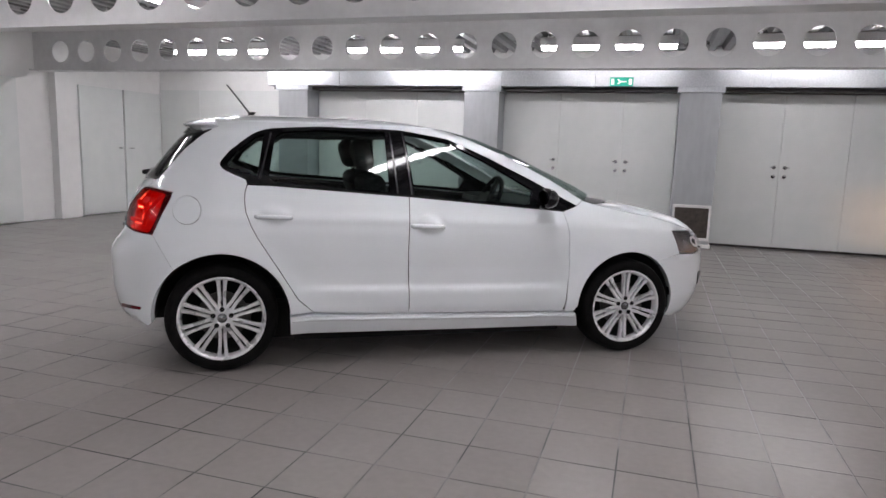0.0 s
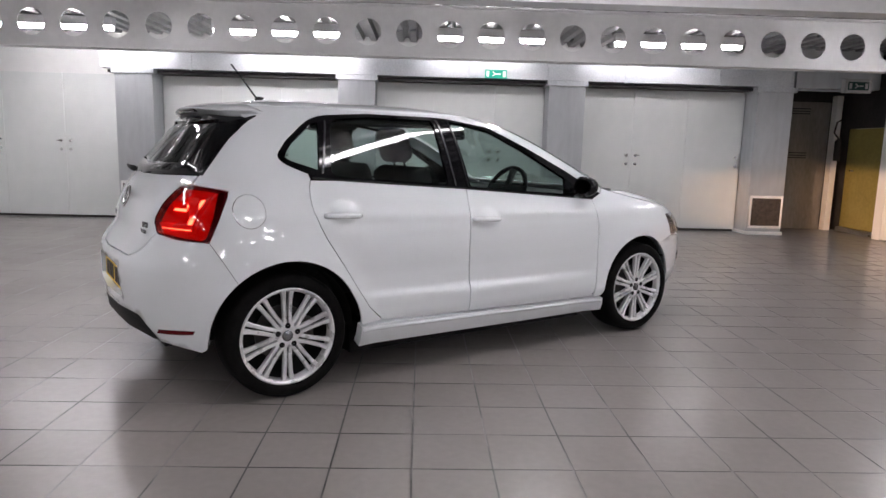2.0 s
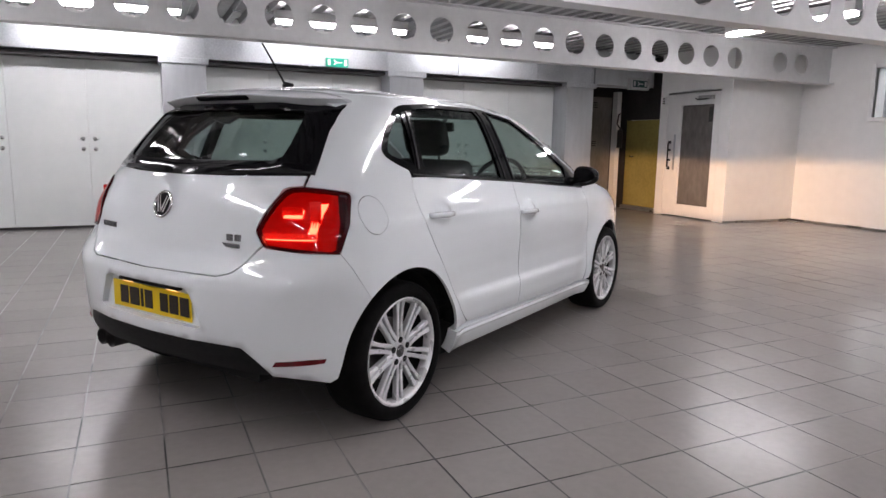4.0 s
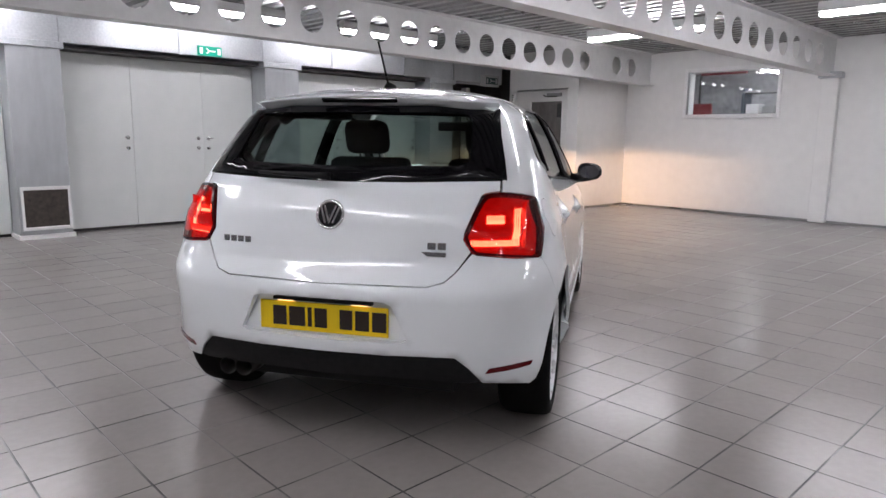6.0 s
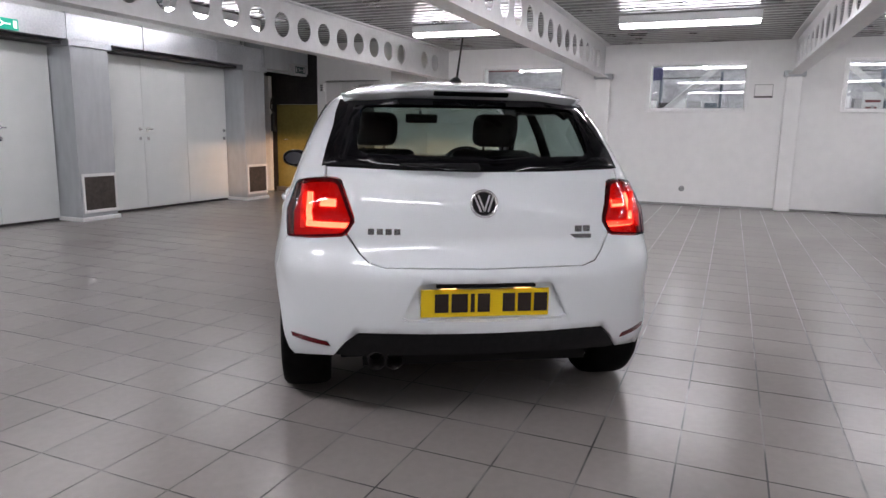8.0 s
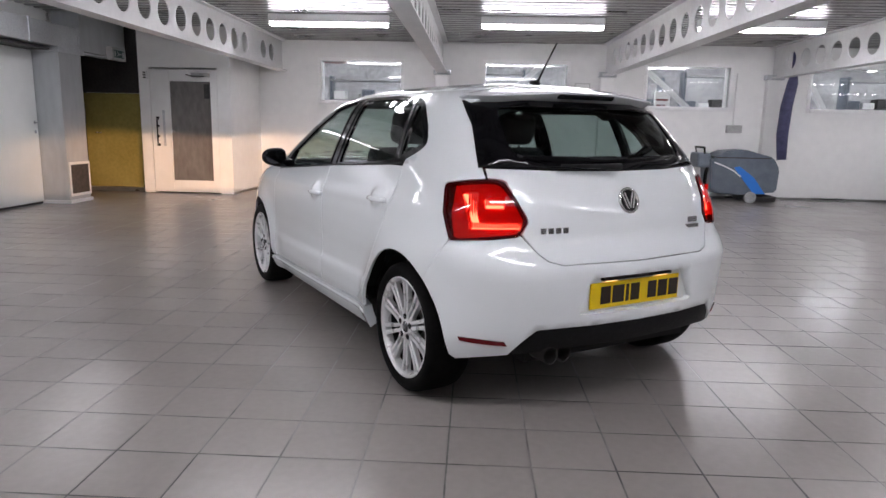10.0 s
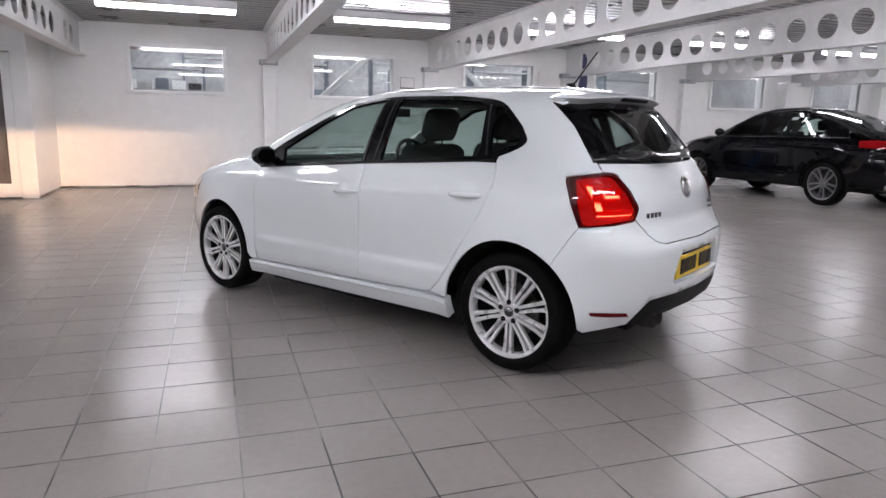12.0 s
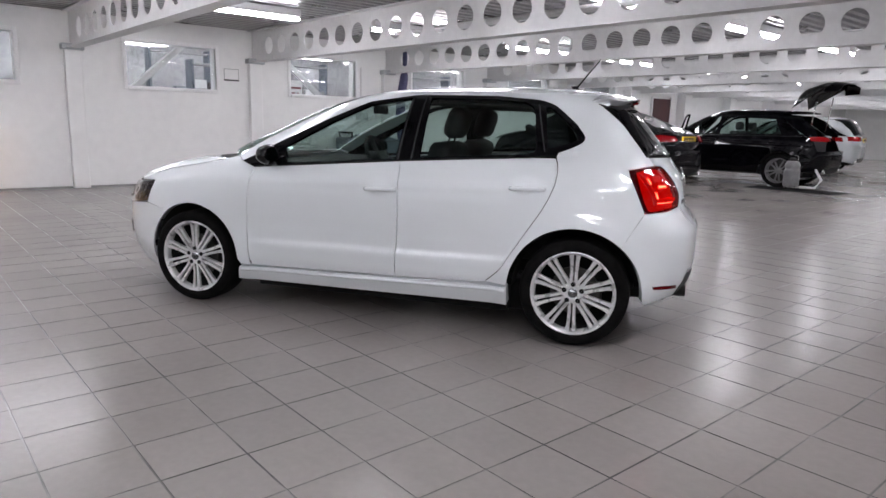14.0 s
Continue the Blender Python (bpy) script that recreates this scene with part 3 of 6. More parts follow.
XF = (1.88, 1.93, 1.97, 2.00, 2.02, 2.025, 2.008, 1.98, 1.925, 1.80, 1.49, 1.14, .99, .76, .53, .31, .11, -.07, -.24, -.42)
NR = (9, 9, 9, 9, 9, 9.5, 10, 10, 10, 10, 10, 10, 9.5, 9, 8, 7, 5.5, 4.2, 3.2, 2.5)
QR = (2.3, 2.3, 2.3, 2.3, 2.35, 2.4, 2.45, 2.6, 2.5, 2.5, 2.5, 2.6, 2.8, 3.0, 3.2, 3.4, 3.6, 3.6, 3.2, 2.5)
NF = (5, 5, 5, 5, 5, 5, 5, 5, 5, 5, 5.2, 5.6, 6, 6, 6, 6, 5.5, 4.5, 3.5, 2.5)
WHEELS = ((-1.235, 0.302), (1.235, 0.302))
HANDLES = ((-.950, .868), (-.085, .820))


def smooth_table(xs, ys):
    """Monotone cubic through a table."""
    xs, ys = np.array(xs, float), np.array(ys, float)
    h = np.diff(xs)
    d = np.diff(ys) / h
    m = np.zeros_like(ys)
    m[0], m[-1] = d[0], d[-1]
    for i in range(1, len(xs) - 1):
        if d[i - 1] * d[i] > 0:
            w1, w2 = 2 * h[i] + h[i - 1], h[i] + 2 * h[i - 1]
            m[i] = (w1 + w2) / (w1 / d[i - 1] + w2 / d[i])

    def at(x):
        x = min(max(x, xs[0]), xs[-1])
        i = max(min(int(np.searchsorted(xs, x, side="right")) - 1, len(h) - 1), 0)
        t = (x - xs[i]) / h[i]
        return float((2 * t**3 - 3 * t * t + 1) * ys[i] + (t**3 - 2 * t * t + t) * h[i] * m[i] + (3 * t * t - 2 * t**3) * ys[i + 1] + (t**3 - t * t) * h[i] * m[i + 1])

    return at


half_width, rear_end, front_end, rear_round, rear_bow, front_round = [smooth_table(ZS, q) for q in (HW, XR, XF, NR, QR, NF)]


def side_y(x, z):
    a, n, q = (XC - rear_end(z), rear_round(z), rear_bow(z)) if x < XC else (front_end(z) - XC, front_round(z), front_round(z))
    return half_width(z) * (1 - min(abs((x - XC) / a), 1) ** n) ** (1 / q)


def rear_x(y, z):
    a, n, q = XC - rear_end(z), rear_round(z), rear_bow(z)
    return XC - a * max(1 - min(abs(y) / half_width(z), 1) ** q, 0) ** (1 / n)


def reach(c, s, a, b, p, q):
    """How far a ray (c, s) runs to the curve |x/a|^p + |y/b|^q = 1."""
    if p == q:
        return (abs(c / a) ** p + abs(s / b) ** p) ** (-1 / p)
    u, v = abs(c) / a, abs(s) / b
    r = 1 / max(u, v)
    for _ in range(9):
        f, g = (r * u) ** p, (r * v) ** q
        r -= (f + g - 1) * r / (p * f + q * g)
    return r


def front_x(y, z):
    a, n = front_end(z) - XC, front_round(z)
    return XC + a * max(1 - min(abs(y) / half_width(z), 1) ** n, 0) ** (1 / n)


def skin(phi, z):
    """A point of the body: phi runs from the tail (0) by the left side to the nose (pi), negative or past pi on the right."""
    c, s = -math.cos(phi), math.sin(phi)
    a, n, q = (XC - rear_end(z), rear_round(z), rear_bow(z)) if c < 0 else (front_end(z) - XC, front_round(z), front_round(z))
    r = reach(c, s, a, half_width(z), n, q)
    x, y = XC + r * c, r * s
    flare = 0.0
    for wx, wz in WHEELS:                                    # wings swell over the wheels
        d = math.hypot(x - wx, z - wz)
        flare += 0.022 * math.exp(-(((d - 0.36) / 0.075) ** 2)) if z > 0.1 else 0
    fade = min(max((0.86 - x) / 0.25, 0), 1) * min(max((x + 1.0) / 0.25, 0), 1)
    rise = min(max((0.475 - 0.012 * x - z) / 0.035, 0), 1)                 # a soft ledge low on the doors
    crease = fade * (0.013 * rise * rise * (3 - 2 * rise) * min(max((z - 0.30) / 0.12, 0), 1))
    for hx, hz in HANDLES:
        crease -= 0.026 * math.exp(-((((x - hx - 0.005) / 0.066) ** 2 + ((z - hz - 0.010) / 0.040) ** 2) ** 1.5))
    crease += 0.005 * math.exp(-(((z - 0.845 + 0.02 * x) / 0.025) ** 2)) * (1 if x < 1.3 else 0)
    if abs(y) > 0.5:
        y += math.copysign(flare * min((abs(y) - 0.5) / 0.2, 1) + crease, y)
    return Vector((x, y, z))


def spot(kind, a, z, right=False, nose=False):
    """(phi, z) of a point given in side view ("s": x), from behind ("r": y) or from ahead ("f": y)."""
    if kind == "s":
        phi = math.atan2(side_y(a, z), -(a - XC))
    elif kind == "r":
        phi = math.atan2(a, -(rear_x(a, z) - XC))
    else:
        phi = math.atan2(a, -(front_x(a, z) - XC))
        phi = phi if phi > 0 else phi + 2 * math.pi
        return phi, z
    if right:
        phi = 2 * math.pi - phi if nose else -phi
    return phi, z


def traced(points, right=False, nose=False, step=0.03):
    """The outline through points (kind, a, z), straight in the view in which they are given."""
    out = []
    for p, q in zip(points, points[1:] + points[:1]):
        if p[0] == q[0]:
            k = max(int(math.hypot(q[1] - p[1], q[2] - p[2]) / step), 1)
            out += [spot(p[0], p[1] + (q[1] - p[1]) * i / k, p[2] + (q[2] - p[2]) * i / k, right, nose) for i in range(k)]
        else:
            a, b = spot(*p, right, nose), spot(*q, right, nose)
            k = max(int((abs(b[0] - a[0]) + abs(b[1] - a[1])) / step), 1)
            out += [(a[0] + (b[0] - a[0]) * i / k, a[1] + (b[1] - a[1]) * i / k) for i in range(k)]
    return out


def arc(cx, cz, r, a0, a1, n=22):
    return [("s", cx + r * math.cos(radians(a0 + (a1 - a0) * i / n)), cz + r * math.sin(radians(a0 + (a1 - a0) * i / n))) for i in range(n + 1)]


def inside(p, loop):
    hit = False
    for (x0, y0), (x1, y1) in zip(loop, loop[1:] + loop[:1]):
        if (y0 > p[1]) != (y1 > p[1]) and p[0] < (x1 - x0) * (p[1] - y0) / (y1 - y0) + x0:
            hit = not hit
    return hit


def filled(loops, du, dv):
    """Triangles of a flat outline with holes, on a grid: points, faces, and the edges of the rim."""
    from mathutils import geometry
    verts, edges = [], []
    for loop in loops:
        k = len(verts)
        verts += [Vector(p) for p in loop]
        edges += [(k + i, k + (i + 1) % len(loop)) for i in range(len(loop))]
    us, vs = [p[0] for p in loops[0]], [p[1] for p in loops[0]]
    rim = np.array([p for loop in loops for p in loop])
    for i in range(1, int((max(us) - min(us)) / du) + 1):
        for j in range(1, int((max(vs) - min(vs)) / dv) + 1):
            p = (min(us) + i * du + (0.5 * du if j % 2 else 0), min(vs) + j * dv)
            if inside(p, loops[0]) and not any(inside(p, h) for h in loops[1:]):
                if (((rim - p) / (du, dv)) ** 2).sum(1).min() > 0.3:
                    verts.append(Vector(p))
    vo, eo, fo, *_ = geometry.delaunay_2d_cdt(verts, edges, [], 2, 1e-7)
    good = []
    for f in fo:
        c = (sum(vo[i][0] for i in f) / len(f), sum(vo[i][1] for i in f) / len(f))
        if inside(c, loops[0]) and not any(inside(c, h) for h in loops[1:]):
            good.append(f)
    return [tuple(v) for v in vo], good


def normal_at(phi, z, e=0.004):
    a, b = skin(phi + e, z) - skin(phi - e, z), skin(phi, min(z + e, 1.44)) - skin(phi, z - e)
    n = a.cross(b)
    p = skin(phi, z)
    if n.dot(Vector((p.x - XC, p.y, (z - 0.7) * 0.6))) < 0:
        n.negate()
    return n.normalized() if n.length > 1e-9 else Vector((0, 0, 1))


def shell(points, faces, place, out, off, thick):
    """Lays flat faces on a surface and folds their rim inwards."""
    bm = bmesh.new()
    ps = [place(*p) for p in points]
    ns = [out(*p) for p in points]
    vs = [bm.verts.new(p + n * off) for p, n in zip(ps, ns)]
    for f in faces:
        tri = [vs[i] for i in f]
        a, b, c = (v.co for v in tri[:3])
        if (b - a).cross(c - a).dot(ns[f[0]]) < 0:
            tri.reverse()
        try:
            bm.faces.new(tri)
        except ValueError:
            pass
    if thick:
        index = {v: n for v, n in zip(vs, ns)}
        low = {}
        for e in [e for e in bm.edges if len(e.link_faces) == 1]:
            for v in e.verts:
                if v not in low:
                    low[v] = bm.verts.new(v.co - index[v] * thick)
            a, b = e.verts
            face = e.link_faces[0]
            order = [l.vert for l in face.loops]
            if order[(order.index(a) + 1) % len(order)] == b:
                a, b = b, a
            bm.faces.new((a, b, low[b], low[a]))
    loose = [v for v in bm.verts if not v.link_faces]
    bmesh.ops.delete(bm, geom=loose, context="VERTS")
    return bm


def panel(name, loops, mat, parent, label="", right=False, nose=False, off=0.0, thick=0.014, du=0.035, dv=0.03):
    flat = [traced(l, right, nose) if l and len(l[0]) == 3 else l for l in loops]
    pts, faces = filled(flat, du, dv)
    bm = shell(pts, faces, skin, normal_at, off, thick)
    ob = part(name, bm, mat, parent, label, smooth=True)
    sharp_edges(ob)
    return ob


def sharp_edges(ob, angle=50):
    me = ob.data
    bm = bmesh.new()
    bm.from_mesh(me)
    for e in bm.edges:
        if len(e.link_faces) == 2 and e.calc_face_angle(0) > radians(angle):
            e.smooth = False
    bm.to_mesh(me)
    bm.free()


def top_z(x, y):
    """The height of the bonnet or roof over a place."""
    lo, hi = 0.72, 1.4449
    for _ in range(26):
        mid = (lo + hi) / 2
        a, n, q = (XC - rear_end(mid), rear_round(mid), rear_bow(mid)) if x < XC else (front_end(mid) - XC, front_round(mid), front_round(mid))
        if abs((x - XC) / a) ** n + abs(y / half_width(mid)) ** q < 1:
            lo = mid
        else:
            hi = mid
    return (lo + hi) / 2


car = empty("hatchback_car", CAR, "glossy white five-door hatchback car with lit red tail lamps", "car")

# outlines in side view: (x, z)
DOOR_REAR = [(-.748, .330), (-.828, .405), (-.938, .583), (-1.045, .75), (-1.080, .82), (-1.106, .89), (-1.113, .952), (-1.110, 1.000), (-1.098, 1.039)]
DLO_LOW = [(-1.106, 1.063), (-1.160, 1.084), (-1.208, 1.106), (-1.228, 1.120), (-1.239, 1.135), (-1.240, 1.149), (-1.231, 1.166)]
DLO_TOP = [(-1.190, 1.216), (-1.100, 1.290), (-1.065, 1.315), (-1.030, 1.331), (-.990, 1.343), (-.948, 1.350), (-.712, 1.368), (-.30, 1.368), (-.215, 1.364), (.064, 1.322), (.30, 1.222), (.590, 1.087), (.872, .942)]
BELT = [(.588, .924), (-.179, .984), (-.965, 1.034)]
ROOF_Z = 1.382


def S(pts):
    return [("s", x, z) for x, z in pts]


LAMP_TAIL = [("r", .519, .865), ("r", .515, .850), ("r", .520, .834), ("r", .546, .796), ("r", .560, .785), ("r", .66, .776), ("s", -1.60, .763), ("s", -1.583, .768), ("s", -1.576, .780), ("s", -1.487, .960), ("s", -1.484, .975), ("s", -1.495, .985), ("s", -1.56, .998), ("r", .63, 1.005), ("r", .592, 1.003), ("r", .574, .994), ("r", .563, .978)]
RIM_TAIL = [("r", .531, .865), ("r", .527, .850), ("r", .532, .838), ("r", .553, .803), ("r", .564, .794), ("r", .66, .785), ("s", -1.61, .772), ("s", -1.592, .780), ("s", -1.500, .962), ("s", -1.500, .972), ("s", -1.510, .977), ("s", -1.56, .988), ("r", .63, .995), ("r", .597, .993), ("r", .584, .985), ("r", .575, .973)]
REAR_ARCH = arc(-1.235, .302, .367, 130.75, 3)
PILLAR = [("s", .93, .972), ("s", .70, 1.105), ("s", .44, 1.228), ("s", .22, 1.318), ("s", .05, ROOF_Z)]
HATCH_SIDE = [("s", -1.345, ROOF_Z), ("r", .556, 1.315), ("r", .628, 1.05), ("r", .63, 1.010)]

def drawn_in(pts, d=0.0012):
    """An outline pulled in towards its middle, for the gap round a door."""
    cx, cz = sum(p[0] for p in pts) / len(pts), sum(p[1] for p in pts) / len(pts)
    return [(x - d * (x - cx) / math.hypot(x - cx, z - cz), z - d * (z - cz) / math.hypot(x - cx, z - cz)) for x, z in pts]


for right in (False, True):
    word = {"right": right}
    roof_edge = [("s", x, ROOF_Z) for x in (-.2, -.5, -.8, -1.1, -1.25)]
    quarter = (S(DOOR_REAR) + S(DLO_LOW) + S(DLO_TOP) + PILLAR + roof_edge + HATCH_SIDE
               + [("s", -1.56, 1.003), ("s", -1.478, .988), ("s", -1.5797, .7628)] + REAR_ARCH + [("s", -.868, .322), ("s", -.80, .326)])
    cap_hole = [("s", -1.405 + .073 * math.cos(2 * math.pi * i / 28), .897 + .076 * math.sin(2 * math.pi * i / 28)) for i in range(28)]
    panel("side_panel", [quarter] + ([cap_hole] if right else []), M_PAINT, car, **word)
    if right:
        cap = [("s", -1.405 + .0705 * math.cos(2 * math.pi * i / 28), .897 + .0735 * math.sin(2 * math.pi * i / 28)) for i in range(28)]
        panel("fuel_flap", [cap], M_PAINT, car, "round white fuel filler flap", off=0.0005, right=True)
    rear_door = [(-.7445, .333), (-.8245, .4065), (-.9345, .584), (-1.0415, .751), (-1.0765, .821), (-1.1025, .891), (-1.1095, .952), (-1.1065, 1.000), (-1.095, 1.033), (-.965, 1.031), (-.197, .981), (-.207, .67), (-.195, .33), (-.200, .308), (-.640, .322), (-.715, .326)]
    door_r = panel("rear_door", [S(drawn_in(rear_door))], M_PAINT, car, du=.02, dv=.012, **word)
    front_door = [(-.1965, .309), (-.1915, .33), (-.2035, .67), (-.1935, .981), (.588, .921), (.769, .906), (.803, .776), (.816, .531), (.799, .33), (.785, .288)]
    door_f = panel("front_door", [S(drawn_in(front_door))], M_PAINT, car, du=.02, dv=.012, **word)
    fender = ([("s", .8035, .285), ("s", .8195, .53), ("s", .8065, .776), ("s", .773, .906), ("s", .872, .938), ("s", .93, .968), ("s", 1.02, .943), ("s", 1.2, .906), ("s", 1.45, .862), ("s", 1.60, .826), ("s", 1.75, .782)]
              + [("s", 1.745, .775), ("s", 1.605, .783), ("s", 1.580, .780), ("s", 1.647, .630)] + arc(1.235, .302, .355, 55, 177) + [("s", .86, .29)])
    panel("front_wing", [fender], M_PAINT, car, **word)
    # glass surround and panes
    dlo = S([(-1.085, 1.0365)] + DLO_LOW + DLO_TOP + [(.775, .9085)] + BELT)
    pane_f = S([(-.160, .992), (.515, .945), (.545, .948), (.556, .962), (.580, 1.035), (.29, 1.194), (.06, 1.303), (-.10, 1.335), (-.205, 1.350)])
    pane_r = S([(-.308, 1.007), (-.940, 1.050), (-.972, 1.064), (-.982, 1.085), (-.950, 1.285), (-.930, 1.315), (-.890, 1.333), (-.70, 1.350), (-.322, 1.350)])
    pane_q = S([(-1.045, 1.081), (-1.185, 1.125), (-1.204, 1.140), (-1.200, 1.158), (-1.160, 1.208), (-1.060, 1.290), (-1.030, 1.308), (-1.008, 1.310)])
    panel("window_surround", [dlo, pane_f, pane_r, pane_q], M_TRIM, car, "gloss black window surround", thick=0.02, **word)
    for pane, nm in ((pane_f, "front_side_window"), (pane_r, "rear_side_window"), (pane_q, "quarter_window")):
        panel(nm, [pane], M_TINT, car, "tinted side window", off=-0.006, thick=0, **word)
    # glossy edges of the door frames on either side of the middle pillar, and before the rear quarter
    for low, high in (((-.262, 1.000), (-.292, 1.352)), ((-.178, .993), (-.214, 1.350)), ((-1.030, 1.066), (-.968, 1.318))):
        edging = S([(low[0] - .005, low[1]), (low[0] + .005, low[1]), (high[0] + .005, high[1]), (high[0] - .005, high[1])])
        panel("frame_edge", [edging], M_EDGE, car, off=0.005, thick=0.005, du=.02, dv=.04, **word)
    # satin strip along the belt line
    strip = [(.775, .9105), (.588, .927), (-.179, .987), (-.965, 1.037), (-1.086, 1.048), (-1.086, 1.042), (-.965, 1.031), (-.179, .981), (.588, .921), (.775, .905)]
    panel("belt_strip", [S(strip)], M_PLASTIC, car, off=0.004, thick=0.006, **word)
    # tail lamp
    lamp = panel("tail_lamp", [LAMP_TAIL], M_RED_GLASS, car, "red tail lamp, lit", off=0.004, thick=0.0, **word)
    panel("housing", [LAMP_TAIL], M_RED_GLOW, lamp, off=-0.030, thick=0.02, du=.02, dv=.02, **word)
    panel("lamp_rim", [LAMP_TAIL, RIM_TAIL], M_RED_DARK, lamp, off=0.0045, thick=0.02, **word)
    dark = [("s", -1.580, .785), ("s", -1.492, .968), ("s", -1.512, .978), ("s", -1.524, .980), ("s", -1.592, .785)]
    panel("dark_lens", [dark], M_RED_DARK, lamp, off=-0.014, thick=0.0, **word)
    for y0, y1, z0, z1, cells in ((.542, .722, .815, .837, 22), (.694, .718, .838, .956, 3), (.594, .659, .904, .934, 8)):
        bar = [("r", y0, z0), ("r", y1, z0), ("r", y1, z1), ("r", y0, z1)]
        strip_lit = panel("light_bar", [bar], M_RED_LIT, lamp, off=-0.024, thick=0.004, du=0.02, dv=0.02, **word)
        bm = bmesh.new()
        for i in range(cells + 1):
            y = y0 + (y1 - y0) * i / cells
            at = spot("r", y, (z0 + z1) / 2)
            base, out = skin(*at), normal_at(*at)
            deep = min(.0095 / max(abs(out.x), .3), .018)
            base -= out * .024
            yb = -base.y if right else base.y
            box(bm, base.x - deep, base.x, yb - .0004, yb + .0004, z0, z1)
        part("cell_walls", bm, M_RED_GLOW, strip_lit)
    fin = [("r", .728, .805), ("r", .736, .805), ("r", .724, .975), ("r", .716, .975)]
    panel("baffle", [fin], M_RED_GLOW, lamp, off=0.001, thick=0.024, du=.01, dv=.02, **word)
    # headlamp
    head = [("s", 1.590, .774), ("s", 1.652, .638), ("s", 1.80, .622), ("f", .56, .625), ("f", .46, .69), ("f", .52, .745), ("s", 1.745, .772)]
    hl = panel("headlamp", [head], M_LAMP_BOWL, car, "clear headlamp with a lit warm bulb in a dark bowl", off=-0.02, thick=0.02, nose=True, **word)
    panel("headlamp_lens", [head], M_LENS, hl, off=0.002, thick=0.0, nose=True, **word)
    chrome = [("s", 1.70, .66), ("s", 1.80, .652), ("s", 1.86, .668), ("s", 1.86, .715), ("s", 1.78, .735), ("s", 1.70, .72)]
    panel("reflector_bowl", [chrome], M_GREY_DECAL, hl, off=-0.015, thick=0.0, nose=True, du=.012, dv=.01, **word)
    fog = [("f", .57, .385), ("s", 1.90, .395), ("s", 1.875, .47), ("s", 1.885, .485), ("f", .60, .475)]
    panel("fog_lamp_grille", [fog], M_PLASTIC, car, "black fog lamp surround", off=0.004, thick=0.01, nose=True, **word)
    bulb = [("f", .60, .66), ("f", .66, .66), ("f", .68, .70), ("f", .66, .735), ("f", .60, .735), ("f", .58, .70)]
    if right:
        bulb = [(k, -a, z) for k, a, z in bulb]
    panel("bulb", [bulb], M_HEAD_LIT, hl, off=-0.012, thick=0.004, nose=True, right=False)
    # sill skirt
    sill = panel("side_skirt", [S([(-.872, .312), (-.868, .203), (0, .194), (.905, .186), (.872, .272), (.78, .279), (-.2, .299), (-.64, .312)])], M_PAINT, car, off=0.008, thick=0.05, **word)
    ridge = [skin(*spot("s", x, .289 - .019 * (x + .86))) for x in np.linspace(-.86, .865, 24)]
    part("skirt_ridge", tube([(p.x, (-1 if right else 1) * (abs(p.y) + .004), p.z) for p in ridge], .0125, 8), M_PAINT, sill, smooth=True)
    # arch liners
    sgn = -1 if right else 1
    for wx, wz in WHEELS:
        bm = bmesh.new()
        prof = [(0.352, 0.80), (0.358, 0.50), (0.02, 0.50)]
        lathe(bm, [(r, sgn * h) for r, h in prof], 40, m=Matrix.Translation((wx, 0, wz)))
        bmesh.ops.delete(bm, geom=[v for v in bm.verts if v.co.z < .27], context="VERTS")
        for v in bm.verts:
            if abs(v.co.y) > 0.6:
                v.co.y = sgn * (min(side_y(v.co.x, max(v.co.z, .3)), .8) - 0.02)
        part("arch_liner", bm, M_WELL, car, smooth=True)
    # door handles: a bar over a scooped cup
    for (hx, hz), door in zip(HANDLES, (door_r, door_f)):
        y0 = sgn * (side_y(hx, hz) + 0.004)
        pts = [(hx - .105, y0 - sgn * .002, hz), (hx - .09, y0 + sgn * .010, hz), (hx - .04, y0 + sgn * .017, hz), (hx + .03, y0 + sgn * .017, hz - .002), (hx + .075, y0 + sgn * .010, hz - .003), (hx + .09, y0 - sgn * .002, hz - .004)]
        bm = tube(pts, [.009, .011, .012, .012, .011, .009], 10)
        for v in bm.verts:
            v.co.z = hz + (v.co.z - hz) * 1.15
        part("door_handle", bm, M_PAINT, door, smooth=True)

# roof, in plan
edge = [skin(a, ROOF_Z) for a in np.linspace(-math.pi, math.pi, 121)[:-1]]
pts, faces = filled([[(p.x, p.y) for p in edge]], 0.05, 0.05)


def on_top(x, y):
    return Vector((x, y, top_z(x, y)))


def top_normal(x, y, e=0.006):
    a = on_top(x + e, y) - on_top(x - e, y)
    b = on_top(x, y + e) - on_top(x, y - e)
    n = a.cross(b)
    return (n if n.z > 0 else -n).normalized()


part("roof", shell(pts, faces, on_top, top_normal, 0.0, 0.012), M_PAINT, car, smooth=True)
part("headliner", shell(pts, faces, lambda x, y: Vector((x, y, top_z(x, y) - 0.03)), top_normal, 0.0, 0.0), M_CLOTH, car, smooth=True)

# windscreen, bonnet, front bumper
left_p = [spot(k, a, z) for k, a, z in [("s", .95, .968), ("s", .72, 1.10), ("s", .46, 1.225), ("s", .24, 1.315), ("s", .07, ROOF_Z)]]
screen = left_p + [(2 * math.pi - p, z) for p, z in left_p[::-1]]
panel("windscreen", [screen], M_TINT, car, "tinted windscreen", thick=0.0)
left_b = [spot(k, a, z) for k, a, z in [("s", 1.02, .948), ("s", 1.2, .911), ("s", 1.45, .867), ("s", 1.60, .831), ("s", 1.75, .787), ("f", .52, .752), ("f", .3, .763)]]
